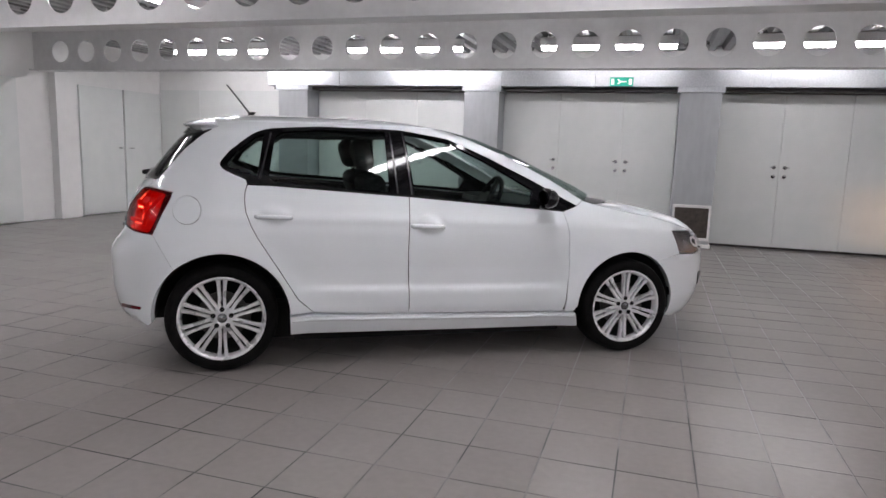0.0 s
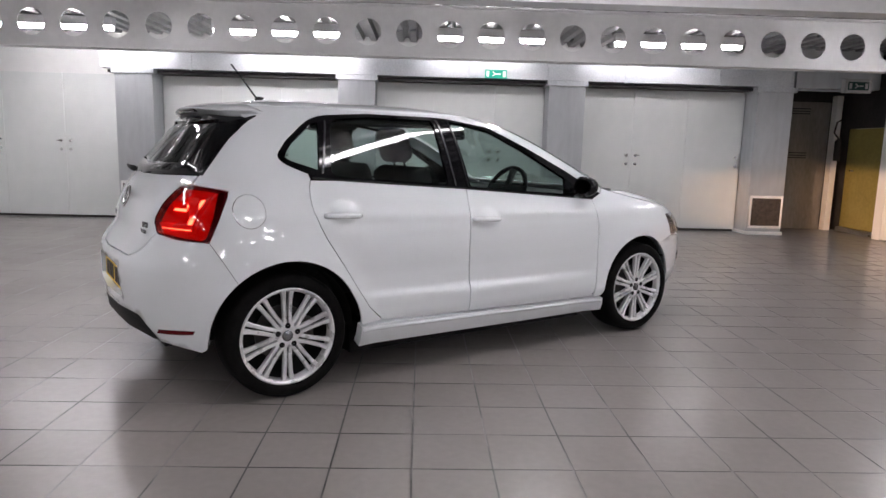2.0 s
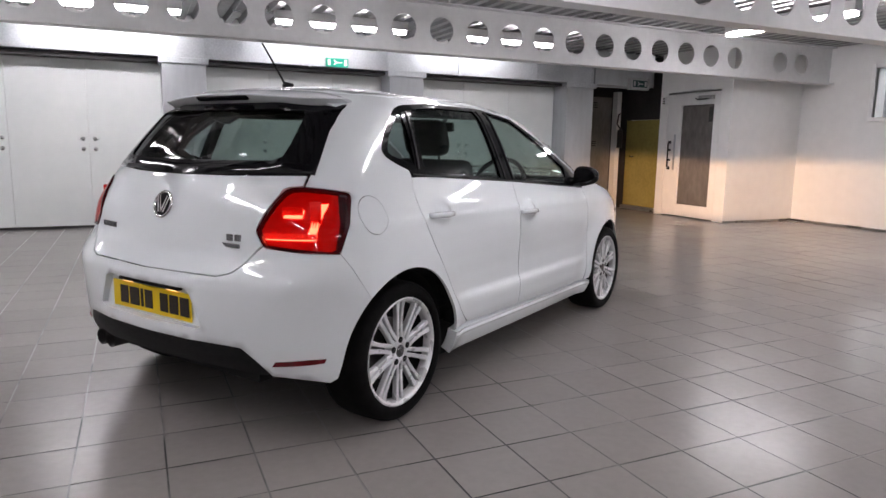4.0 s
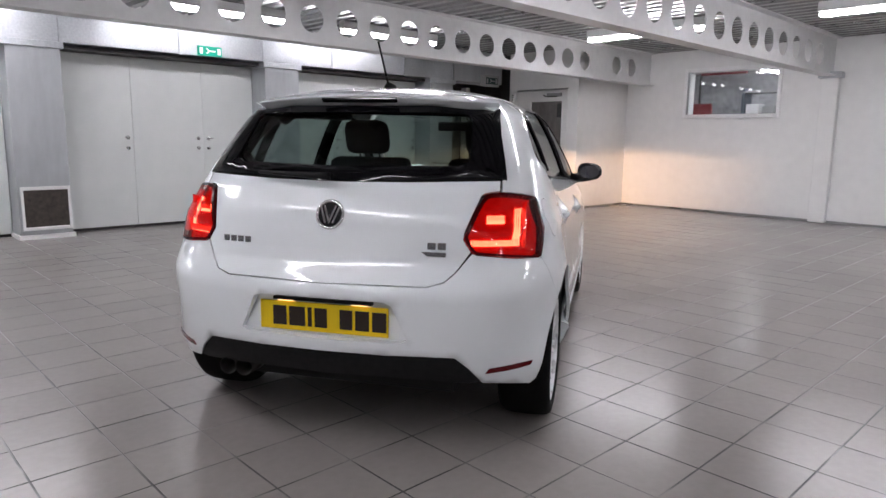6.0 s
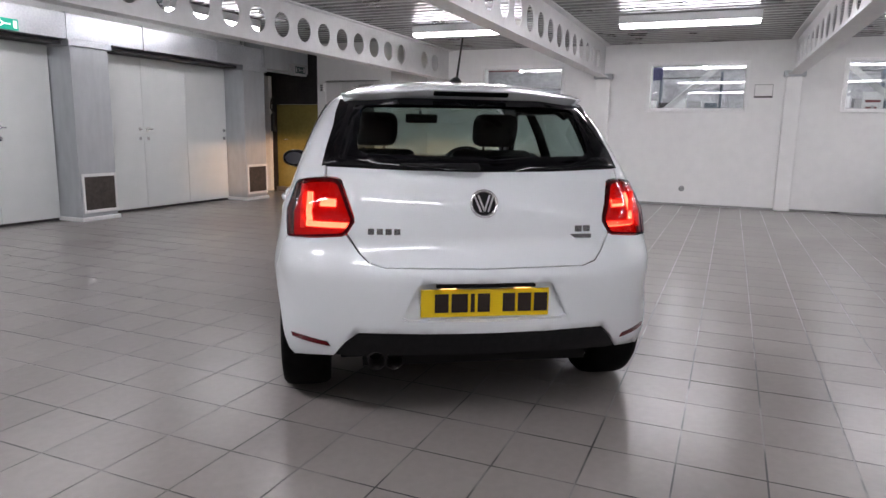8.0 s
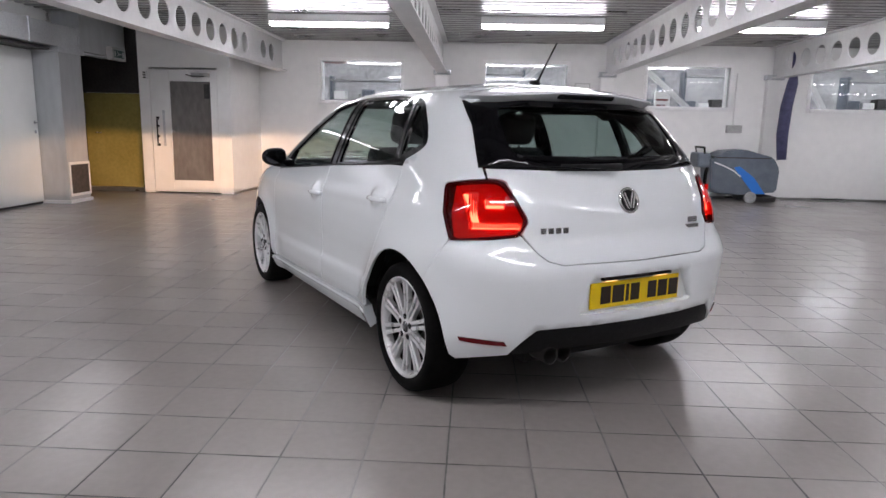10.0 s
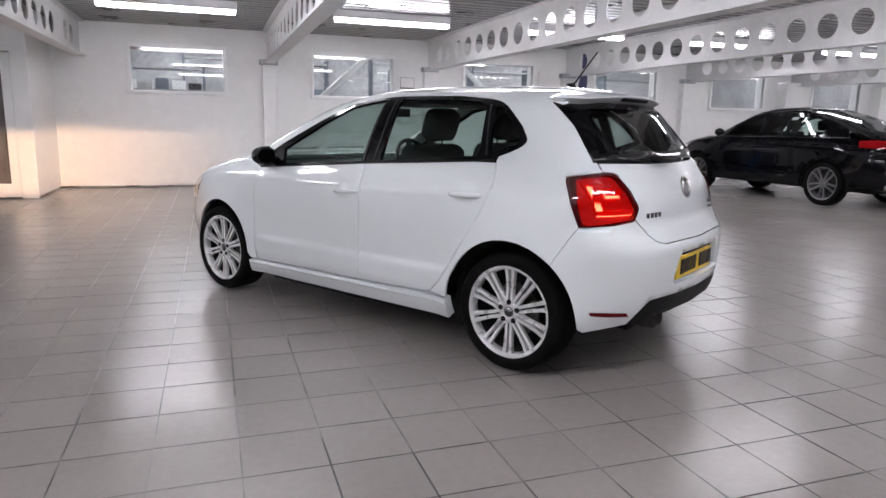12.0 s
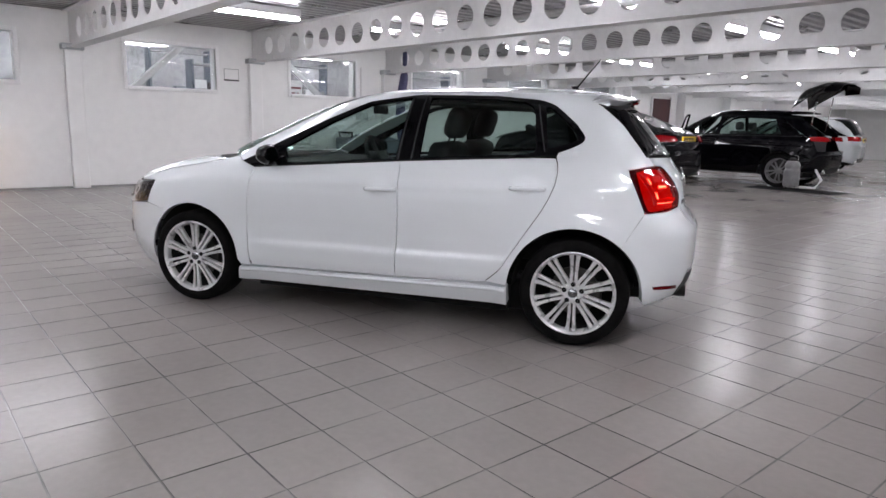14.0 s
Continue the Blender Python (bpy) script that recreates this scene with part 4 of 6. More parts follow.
bonnet = left_b + [(2 * math.pi - p, z) for p, z in left_b[::-1]]
panel("bonnet", [bonnet], M_PAINT, car, dv=0.012)
cowl_l = [spot(k, a, z) for k, a, z in [("s", .94, .962), ("s", 1.01, .950)]]
cowl = cowl_l + [(2 * math.pi - p, z) for p, z in cowl_l[::-1]]
panel("scuttle", [cowl], M_PLASTIC, car, off=-0.006, thick=0.0, dv=0.01)
left_f = ([("s", 1.647, .625)] + arc(1.235, .302, .355, 55, -14, 12) + [("s", 1.66, .19), ("f", .5, .17), ("f", .2, .165)])
half_f = [spot(*p) for p in left_f]
top_f = [spot(*p) for p in [("f", .2, .760), ("f", .53, .738), ("f", .455, .69), ("f", .555, .618), ("s", 1.80, .616)]]
half_loop = top_f + half_f
full = half_loop + [(2 * math.pi - p, z) for p, z in half_loop[::-1]]
panel("front_bumper", [full], M_PAINT, car)
for y0, y1, z0, z1, nm in ((-.42, .42, .655, .735, "upper_grille"), (-.55, .55, .25, .42, "lower_grille")):
    ring = [("f", y1, z0), ("f", y1 * .95, z1), ("f", y0 * .95, z1), ("f", y0, z0)]
    ring = [spot(*ring[0]), spot(*ring[1]), spot(*ring[2]), spot(*ring[3])]
    panel(nm, [ring], M_PLASTIC, car, "black grille", off=0.004, thick=0.004)

# tailgate with its window
gate_l = [spot(*p) for p in [("r", .02, .671), ("r", .40, .675), ("r", .458, .691), ("r", .492, .722), ("r", .541, .794), ("r", .512, .838), ("r", .511, .862), ("r", .560, .999), ("r", .575, 1.007), ("r", .622, 1.012), ("r", .618, 1.048), ("r", .3, 1.040), ("r", .02, 1.036)]]
gate_loop = gate_l + [(-p, z) for p, z in gate_l[::-1]]
tailgate = panel("tailgate", [gate_loop], M_PAINT, car)
glass_l = [spot(*p) for p in [("r", .02, 1.037), ("r", .3, 1.041), ("r", .640, 1.050), ("r", .622, 1.12), ("r", .590, 1.22), ("r", .560, 1.33), ("r", .3, 1.335), ("r", .02, 1.335)]]
hole_l = [spot(*p) for p in [("r", .02, 1.094), ("r", .46, 1.101), ("r", .493, 1.117), ("r", .495, 1.16), ("r", .475, 1.282), ("r", .455, 1.300), ("r", .02, 1.306)]]
hole = hole_l + [(-p, z) for p, z in hole_l[::-1]]
panel("window_border", [glass_l + [(-p, z) for p, z in glass_l[::-1]], hole], M_TRIM, tailgate, "black rear window border", off=0.003, thick=0.012)
panel("rear_window", [hole], M_PRIVACY, tailgate, "tinted rear window", off=-0.003, thick=0.0)
# rear bumper with its number plate recess
low_l = [("r", .02, .667), ("r", .40, .671), ("r", .461, .6875), ("r", .496, .7195), ("r", .548, .788), ("r", .562, .781), ("r", .66, .771), ("s", -1.5815, .7605)] + [("s", -1.5815 + .1057 * k / 8, .7605 - .1815 * k / 8) for k in range(1, 8)] + arc(-1.235, .302, .367, 131, 183, 12) + [("s", -1.62, .266), ("r", .70, .282), ("r", .600, .300), ("r", .555, .365), ("r", .505, .410), ("r", .25, .412), ("r", .02, .412)]
loop_l = [spot(*p) for p in low_l]
bump_loop = loop_l + [(-p, z) for p, z in loop_l[::-1]]
rec_l = [spot(*p) for p in [("r", .02, .614), ("r", .245, .614), ("r", .275, .604), ("r", .335, .474), ("r", .31, .462), ("r", .02, .460)]]
recess = rec_l + [(-p, z) for p, z in rec_l[::-1]]
bumper = panel("rear_bumper", [bump_loop, recess], M_PAINT, car, thick=0.035, du=0.03, dv=0.025)
bm = bmesh.new()
box(bm, -1.852, -1.845, -.345, .345, .45, .62)
part("plate_recess", bm, M_PAINT, bumper)
diff_l = [spot(*p) for p in [("r", .02, .408), ("r", .25, .408), ("r", .501, .406), ("r", .550, .362), ("r", .596, .303), ("r", .55, .300), ("r", .30, .315), ("r", .02, .315)]]
panel("diffuser", [diff_l + [(-p, z) for p, z in diff_l[::-1]]], M_PLASTIC, car, "black lower bumper insert", off=-0.004, thick=0.05)
for right in (False, True):
    ref = [("r", .612, .343), ("r", .72, .350), ("s", -1.655, .355), ("s", -1.650, .371), ("r", .72, .370), ("r", .625, .362)]
    panel("reflector", [ref], M_REFLECTOR, bumper, "dark red reflector strip", off=0.004, thick=0.006, right=right)
# number plate with bars in place of its characters
bm = boxes((-1.863, -1.855, -.26, .26, .474, .586), bevel=0.002)
plate = part("number_plate", bm, M_PLATE, car, "yellow rear number plate")
xs = -.205
for wide in (.055, .065, .016, .05, 0, .05, .055, .055):
    if wide:
        bm = boxes((-1.866, -1.8632, -xs - wide, -xs, .493, .568))
        part("plate_bar", bm, M_PLATE_TEXT, plate)
    xs += (wide or .028) + .012
bm = boxes((-1.875, -1.850, -.20, .20, .593, .606), bevel=0.003)
plate_light = part("plate_light", bm, M_PLASTIC, bumper)
for y in (-.15, .15):
    part("bulb_window", boxes((-1.868, -1.856, y - .03, y + .03, .5895, .5928)), M_PLATE_LIT, plate_light, "small lit number plate lamp")

# badges
def raised(name, rows, x_of, mat, parent):
    bm = bmesh.new()
    for (y0, y1, z0, z1) in rows:
        x = rear_x((y0 + y1) / 2, (z0 + z1) / 2)
        box(bm, x - 0.004, x + 0.004, y0, y1, z0, z1)
    return part(name, bm, mat, parent)


bm = bmesh.new()
tilt = Matrix.Translation((-1.780, 0, .915)) @ Matrix.Rotation(radians(17), 4, "Y")
lathe(bm, [(.058, .0), (.058, -.006), (.053, -.010), (.049, -.008), (.047, -.003), (.001, -.003)], 40, axis="z", m=tilt @ Matrix.Rotation(radians(90), 4, "Y"))
badge = part("round_badge", bm, M_CHROME, tailgate, "round chrome badge on dark ground", smooth=True)
bm = bmesh.new()
lathe(bm, [(.046, -.0045), (.001, -.0045)], 32, axis="z", m=tilt @ Matrix.Rotation(radians(90), 4, "Y"))
part("badge_ground", bm, M_PLASTIC, badge)
bm = bmesh.new()
for y, lean in ((-.027, 20), (-.011, 20), (.011, -20), (.027, -20)):
    box(bm, -.008, -.004, -.004, .004, -.036, .036, m=tilt @ Matrix.Translation((0, y, 0)) @ Matrix.Rotation(radians(lean), 4, "X"))
part("badge_strokes", bm, M_CHROME, badge)
raised("name_badge", [(.335 + .034 * i, .335 + .034 * i + .024, .793, .816) for i in range(4)], None, M_GREY_DECAL, tailgate)
raised("trim_badge", [(-.415, -.385, .801, .826), (-.452, -.422, .801, .826)], None, M_GREY_DECAL, tailgate)
raised("small_badge", [(-.455, -.345, .776, .792)], None, M_GREY_DECAL, tailgate)

# roof spoiler with the high brake lamp
bm = bmesh.new()
rings = []
for i in range(33):
    y = -.555 + 1.11 * i / 32
    k = abs(y) / .555
    back = 0.095 * k**2.2 + (0.07 * max(k - .86, 0) / .14)
    drop = 0.040 * k**2
    prof = [(-1.30 + back * .3, 1.412), (-1.40 + back * .6, 1.402), (-1.47 + back, 1.387), (-1.489 + back, 1.379), (-1.489 + back, 1.373), (-1.456 + back, 1.350), (-1.405 + back * .8, 1.326), (-1.32 + back * .4, 1.330)]
    prof = [(x, 1.40 + (z - 1.40) * (1 - .75 * k**7)) for x, z in prof]
    rings.append([bm.verts.new((x, y, min(z - drop, top_z(x, y) + 0.004) if j == 0 else z - drop)) for j, (x, z) in enumerate(prof)])
for a, b in zip(rings, rings[1:]):
    for j in range(len(a)):
        bm.faces.new((a[j], b[j], b[(j + 1) % len(a)], a[(j + 1) % len(a)]))
bm.faces.new(rings[0])
bm.faces.new(rings[-1][::-1])
bmesh.ops.recalc_face_normals(bm, faces=bm.faces)
spoiler = part("roof_spoiler", bm, M_PAINT, tailgate, smooth=True)
sharp_edges(spoiler, 40)
bm = bmesh.new()
box(bm, -.008, .010, -.165, .165, -.013, .013, m=Matrix.Translation((-1.470, 0, 1.361)) @ Matrix.Rotation(radians(-52), 4, "Y"), bevel=0.004)
part("high_brake_lamp", bm, M_TRIM, spoiler, "dark high-level brake lamp")
bm = tube([(-1.725, 0.02, 1.055), (-1.74, .02, 1.058), (-1.735, .18, 1.062), (-1.72, .33, 1.066)], [.014, .016, .010, .006])
part("rear_wiper", bm, M_PLASTIC, tailgate, smooth=True)

# aerial
bm = tube([(-1.08, 0, 1.432), (-1.10, 0, 1.450)], [.034, .014], 12)
aerial = part("aerial", bm, M_PLASTIC, car, "black rod aerial", smooth=True)
bm = tube([(-1.095, 0, 1.445), (-1.175, 0, 1.548), (-1.235, 0, 1.622)], [.0055, .0045, .0045], 8)
part("rod", bm, M_PLASTIC, aerial, smooth=True)

# exhaust tips
for y in (.36, .43):
    bm = bmesh.new()
    lathe(bm, [(.030, -.10), (.034, .0), (.037, .004), (.037, -.10)], 24, axis="z", m=Matrix.Translation((-1.83, y, .292)) @ Matrix.Rotation(radians(-90), 4, "Y"))
    part("exhaust_tip", bm, M_EXHAUST, car, smooth=True)

# under tray, inner shell, cabin
bm = boxes((-1.72, -1.28, -.48, .48, .235, .31), (-.84, .84, -.66, .66, .120, .26), (1.33, 1.75, -.5, .5, .205, .30), (-1.26, 1.32, -.57, .57, .115, .30))
part("underbody", bm, M_WELL, car)
for right in (False, True):
    inner = S([(-.84, .335), (-.80, .40), (-.92, .62), (-1.10, .97), (-1.09, 1.03), (-.965, 1.03), (-.179, .98), (.588, .92), (.80, .90), (.84, .70), (.84, .29)])
    panel("door_lining", [inner], M_PLASTIC, car, off=-0.035, thick=0.05, right=right)
    back = ([("s", -1.00, .70), ("s", -1.12, 1.05), ("s", -1.30, 1.05), ("s", -1.60, 1.0), ("s", -1.66, .70), ("s", -1.52, .66)] + arc(-1.235, .302, .385, 110, 60, 8))
    panel("quarter_lining", [back], M_PLASTIC, car, off=-0.035, thick=0.02, right=right)
    post = S([(-1.10, 1.07), (-1.215, 1.115), (-1.25, 1.14), (-1.20, 1.225), (-1.05, 1.34), (-.95, 1.362), (-.2, 1.372), (-.2, 1.345), (-.90, 1.332), (-.945, 1.29), (-1.0, 1.295), (-1.05, 1.305), (-1.165, 1.21), (-1.20, 1.145), (-1.10, 1.09)])
    panel("pillar_lining", [post], M_CLOTH, car, off=-0.03, thick=0.02, right=right)
    back_post = [("s", -1.26, 1.12), ("s", -1.22, 1.22), ("s", -1.06, 1.35), ("s", -1.33, 1.375), ("r", .53, 1.30), ("r", .585, 1.06), ("s", -1.55, 1.03), ("s", -1.40, 1.04)]
    panel("rear_pillar_lining", [back_post], M_CLOTH, car, off=-0.03, thick=0.0, right=right)
bm = boxes((-1.55, 1.3, -.60, .60, .31, .34))
part("cabin_floor", bm, M_CLOTH, car)
bm = boxes((-1.58, -1.20, -.54, .54, .93, .95))
part("parcel_shelf", bm, M_CLOTH, car)
bm = boxes((.55, 1.0, -.72, .72, .62, .93), bevel=0.05)
part("dashboard", bm, M_PLASTIC, car, smooth=False)


def seat(name, x, y, wide, back_top, rest=True, lean=18):
    th = part(name, boxes((x - .05, x + .45, y - wide / 2, y + wide / 2, .42, .58), bevel=0.05), M_CLOTH, car, "dark cloth car seat", smooth=True)
    bm = bmesh.new()
    turn = Matrix.Translation((x - .02, y, .52)) @ Matrix.Rotation(radians(-lean), 4, "Y")
    box(bm, -.08, .06, -wide / 2, wide / 2, 0, back_top, bevel=0.05, m=turn)
    part("backrest", bm, M_CLOTH, th, smooth=True)
    for hy in ((0,) if rest else (-.37, .37)):
        bm = bmesh.new()
        box(bm, -.06, .05, hy - .135, hy + .135, back_top + (.025 if rest else .01), back_top + (.225 if rest else .10), bevel=0.052, m=turn)
        hr = part("headrest", bm, M_CLOTH, th, smooth=True)
        for py in (-.06, .06):
            bm = tube([turn @ Vector((0, hy + py, back_top - .02)), turn @ Vector((0, hy + py, back_top + .10))], .006)
            part("headrest_post", bm, M_CHROME, hr, smooth=True)


seat("front_seat", -.17, -.36, .50, .60)
seat("front_seat", -.17, .36, .50, .60)
seat("rear_bench", -.98, 0, 1.22, .50, False, 22)
bm = bmesh.new()
wheel_m = Matrix.Translation((.42, -.36, .92)) @ Matrix.Rotation(radians(-66), 4, "Y")
ring = []
for k in range(36):
    a = 2 * math.pi * k / 36
    ring.append([bm.verts.new(wheel_m @ Vector(((.18 + .015 * math.cos(b)) * math.cos(a), (.18 + .015 * math.cos(b)) * math.sin(a), .015 * math.sin(b)))) for b in (2 * math.pi * j / 8 for j in range(8))])
for k in range(36):
    for j in range(8):
        bm.faces.new((ring[k][j], ring[(k + 1) % 36][j], ring[(k + 1) % 36][(j + 1) % 8], ring[k][(j + 1) % 8]))
box(bm, -.17, .17, -.02, .02, -.012, .012, m=wheel_m)
box(bm, -.06, .06, -.17, .17, -.012, .012, m=wheel_m)
part("steering_wheel", bm, M_PLASTIC, car, smooth=True)
bm = boxes((.24, .27, -.11, .11, 1.255, 1.315), bevel=0.012)
part("rear_view_mirror", bm, M_PLASTIC, car)
part("mirror_stem", tube([(.27, 0, 1.30), (.33, 0, 1.335)], .012), M_PLASTIC, car)

# door mirrors
for sgn in (-1, 1):
    bm = bmesh.new()
    vs = bmesh.ops.create_uvsphere(bm, u_segments=24, v_segments=14, radius=1)["verts"]
    for v in vs:
        x, y, z = v.co
        k = 1 if x > 0 else 0.45
        v.co = Vector((.620 + x * .062 * k, sgn * (.880 + abs(y) ** .75 * math.copysign(.083, y)), .992 + (abs(z) ** 0.8 * math.copysign(1, z)) * .060 * (1 - 0.15 * y)))
    mirror = part("door_mirror", bm, M_TRIM, car, "gloss black door mirror", smooth=True)
    part("mirror_arm", tube([(.625, sgn * .76, .945), (.620, sgn * .84, .952), (.620, sgn * .885, .960)], [.035, .03, .03], 10), M_TRIM, mirror, smooth=True)
    bm = bmesh.new()
    vs = bmesh.ops.create_circle(bm, cap_ends=True, segments=24, radius=1)["verts"]
    for v in vs:
        v.co = Vector((.590, sgn * (.880 + v.co.x * .066), .992 + v.co.y * .044))
    part("mirror_glass", bm, M_MIRROR, mirror)


# ---- wheels ----
def wheel(x, y, sgn):
    """A road wheel with ten pairs of slim spokes; sgn: the side that faces out."""
    m = Matrix.Translation((x, y, .302)) @ (Matrix.Rotation(math.pi, 4, "Z") if sgn < 0 else Matrix.Identity(4))
    bm = bmesh.new()
    lathe(bm, [(.228, .010), (.234, .020), (.244, .027), (.262, .030), (.282, .026), (.294, .014), (.300, -.005), (.302, -.05), (.302, -.13), (.297, -.165), (.28, -.185), (.22, -.18)], 64, m=m)
    bmesh.ops.recalc_face_normals(bm, faces=bm.faces)
    th = part("wheel", bm, M_RUBBER, car, "black low-profile tyre on a silver alloy rim", smooth=True)
    bm = bmesh.new()
    lathe(bm, [(.212, -.17), (.212, -.02), (.215, .006), (.221, .017), (.229, .022), (.237, .020), (.239, .012), (.232, -.17)], 64, m=m)
    bmesh.ops.recalc_face_normals(bm, faces=bm.faces)
    rim = part("rim", bm, M_ALLOY, th, "silver multi-spoke alloy rim", smooth=True)
    sharp_edges(rim, 35)
    for i in range(10):
        for lean in (-1, 1):
            bm = bmesh.new()
            a = m @ Matrix.Rotation(2 * math.pi * i / 10 + math.pi / 2 + lean * .088, 4, "Y")
            sec = ((.050, .0092, .006), (.11, .0090, .004), (.18, .0092, .006), (.220, .0125, .010))
            rows = []
            for r, w, d in sec:
                o = lean * (.0 + .010 * max(.13 - r, 0) / .08)
                rows.append([bm.verts.new(a @ Vector((r, yy, ww - o))) for yy, ww in ((d - .022, -w), (d - .003, -w), (d, -w + .003), (d, w - .003), (d - .003, w), (d - .022, w))])
            for p, q in zip(rows, rows[1:]):
                for k in range(6):
                    bm.faces.new((p[k], p[(k + 1) % 6], q[(k + 1) % 6], q[k]))
            bm.faces.new(rows[0])
            bm.faces.new(rows[-1])
            bmesh.ops.recalc_face_normals(bm, faces=bm.faces)
            part("spoke", bm, M_ALLOY, rim)
    bm = bmesh.new()
    lathe(bm, [(.062, -.03), (.060, .000), (.052, .006), (.034, .007), (.030, .004), (.001, .004)], 32, m=m)
    bmesh.ops.recalc_face_normals(bm, faces=bm.faces)
    hub = part("hub", bm, M_ALLOY, rim, smooth=True)
    for i in range(5):
        bm = bmesh.new()
        a = m @ Matrix.Rotation(2 * math.pi * i / 5 - math.pi / 2, 4, "Y") @ Matrix.Translation((.050, .0045, 0))
        lathe(bm, [(.0135, 0), (.0135, .004), (.001, .0042)], 12, m=a)
        part("bolt", bm, M_PLASTIC, rim)
    bm = bmesh.new()
    lathe(bm, [(.027, .004), (.026, .0065), (.001, .0075)], 24, m=m)
    part("centre_cap", bm, M_GREY_DECAL, rim, smooth=True)
    # added near-black barrel and back plate put shade between the spokes
    bm = bmesh.new()
    lathe(bm, [(.2105, -.022), (.2105, -.13), (.06, -.13)], 48, m=m)
    part("barrel", bm, M_WELL, rim, "inner rim in near black that stands for the shade behind the spokes", smooth=True)
    bm = bmesh.new()
    lathe(bm, [(.05, -.06), (.135, -.06), (.135, -.08), (.05, -.08)], 40, m=m)
    bmesh.ops.recalc_face_normals(bm, faces=bm.faces)
    part("brake_disc", bm, M_DISC, th, smooth=False)
    bm = bmesh.new()
    box(bm, -.15, -.085, -.105, -.035, -.05, .06, bevel=.01, m=m)
    part("brake_caliper", bm, M_DISC, th)


for wx, _ in WHEELS:
    for sgn in (-1, 1):
        wheel(wx, sgn * .800, sgn)

# headlamp beams, cut level by a visor, as the pool of warm light on the far walls shows
for y in (-.62, .62):
    lx = front_x(y, .66) - .006
    part("beam_visor", boxes((lx - .008, lx + .006, y - .012, y + .012, .6603, .662), (lx + .004, lx + .006, y - .012, y + .012, .652, .6594)), M_PLASTIC, car)
    lamp = bpy.data.lights.new("headlamp_beam", "SPOT")
    lamp.energy, lamp.color, lamp.spot_size, lamp.spot_blend, lamp.shadow_soft_size = 740, (1.0, 0.58, 0.32), radians(58), 1.0, 0.0001
    ob = new("headlamp_beam", lamp)
    ob.matrix_world = CAR @ look((lx, y, .66), (8, y, 0.62))


# ---- other vehicles in the hall ----
def set_body(tables, wheels, xc, flare_r):
    """Points the body functions at another vehicle's lines."""
    global half_width, rear_end, front_end, rear_round, rear_bow, front_round, WHEELS, XC, HANDLES
    zs, hw, xr, xf, nr, nf = tables
    half_width, rear_end, front_end, rear_round, rear_bow, front_round = [smooth_table(zs, q) for q in (hw, xr, xf, nr, nr, nf)]
    WHEELS, XC, HANDLES = wheels, xc, ()


def plain_wheel(parent, x, y, sgn, r, spokes=5):
    m = Matrix.Translation((x, y, r)) @ (Matrix.Rotation(math.pi, 4, "Z") if sgn < 0 else Matrix.Identity(4))
    bm = bmesh.new()
    k = r / .302
    lathe(bm, [(.222 * k, .010), (.24 * k, .026), (.27 * k, .03), (.294 * k, .014), (.302 * k, -.05), (.302 * k, -.16), (.27 * k, -.19)], 40, m=m)
    bmesh.ops.recalc_face_normals(bm, faces=bm.faces)
    th = part("wheel", bm, M_RUBBER, parent, "black tyre on a silver alloy rim", smooth=True)
    bm = bmesh.new()
    lathe(bm, [(.205 * k, -.17), (.207 * k, .0), (.222 * k, .02), (.23 * k, .012), (.228 * k, -.17)], 40, m=m)
    bmesh.ops.recalc_face_normals(bm, faces=bm.faces)
    rim = part("rim", bm, M_DARK_ALLOY, th, smooth=True)
    for i in range(spokes):
        for lean in (-1, 1):
            bm = bmesh.new()
            a = m @ Matrix.Rotation(2 * math.pi * i / spokes + math.pi / 2 + lean * .17, 4, "Y")
            box(bm, .04 * k, .215 * k, -.02, .004, -.016 - lean * .01, .016 - lean * .01, m=a, bevel=.004)
            part("spoke", bm, M_DARK_ALLOY, rim)
    bm = bmesh.new()
    lathe(bm, [(.06 * k, -.03), (.058 * k, .002), (.001, .006)], 24, m=m)
    part("hub", bm, M_DARK_ALLOY, rim, smooth=True)
    bm = bmesh.new()
    lathe(bm, [(.19 * k, -.09), (.001, -.09)], 24, m=m)
    part("brake_disc", bm, M_DARK, th)


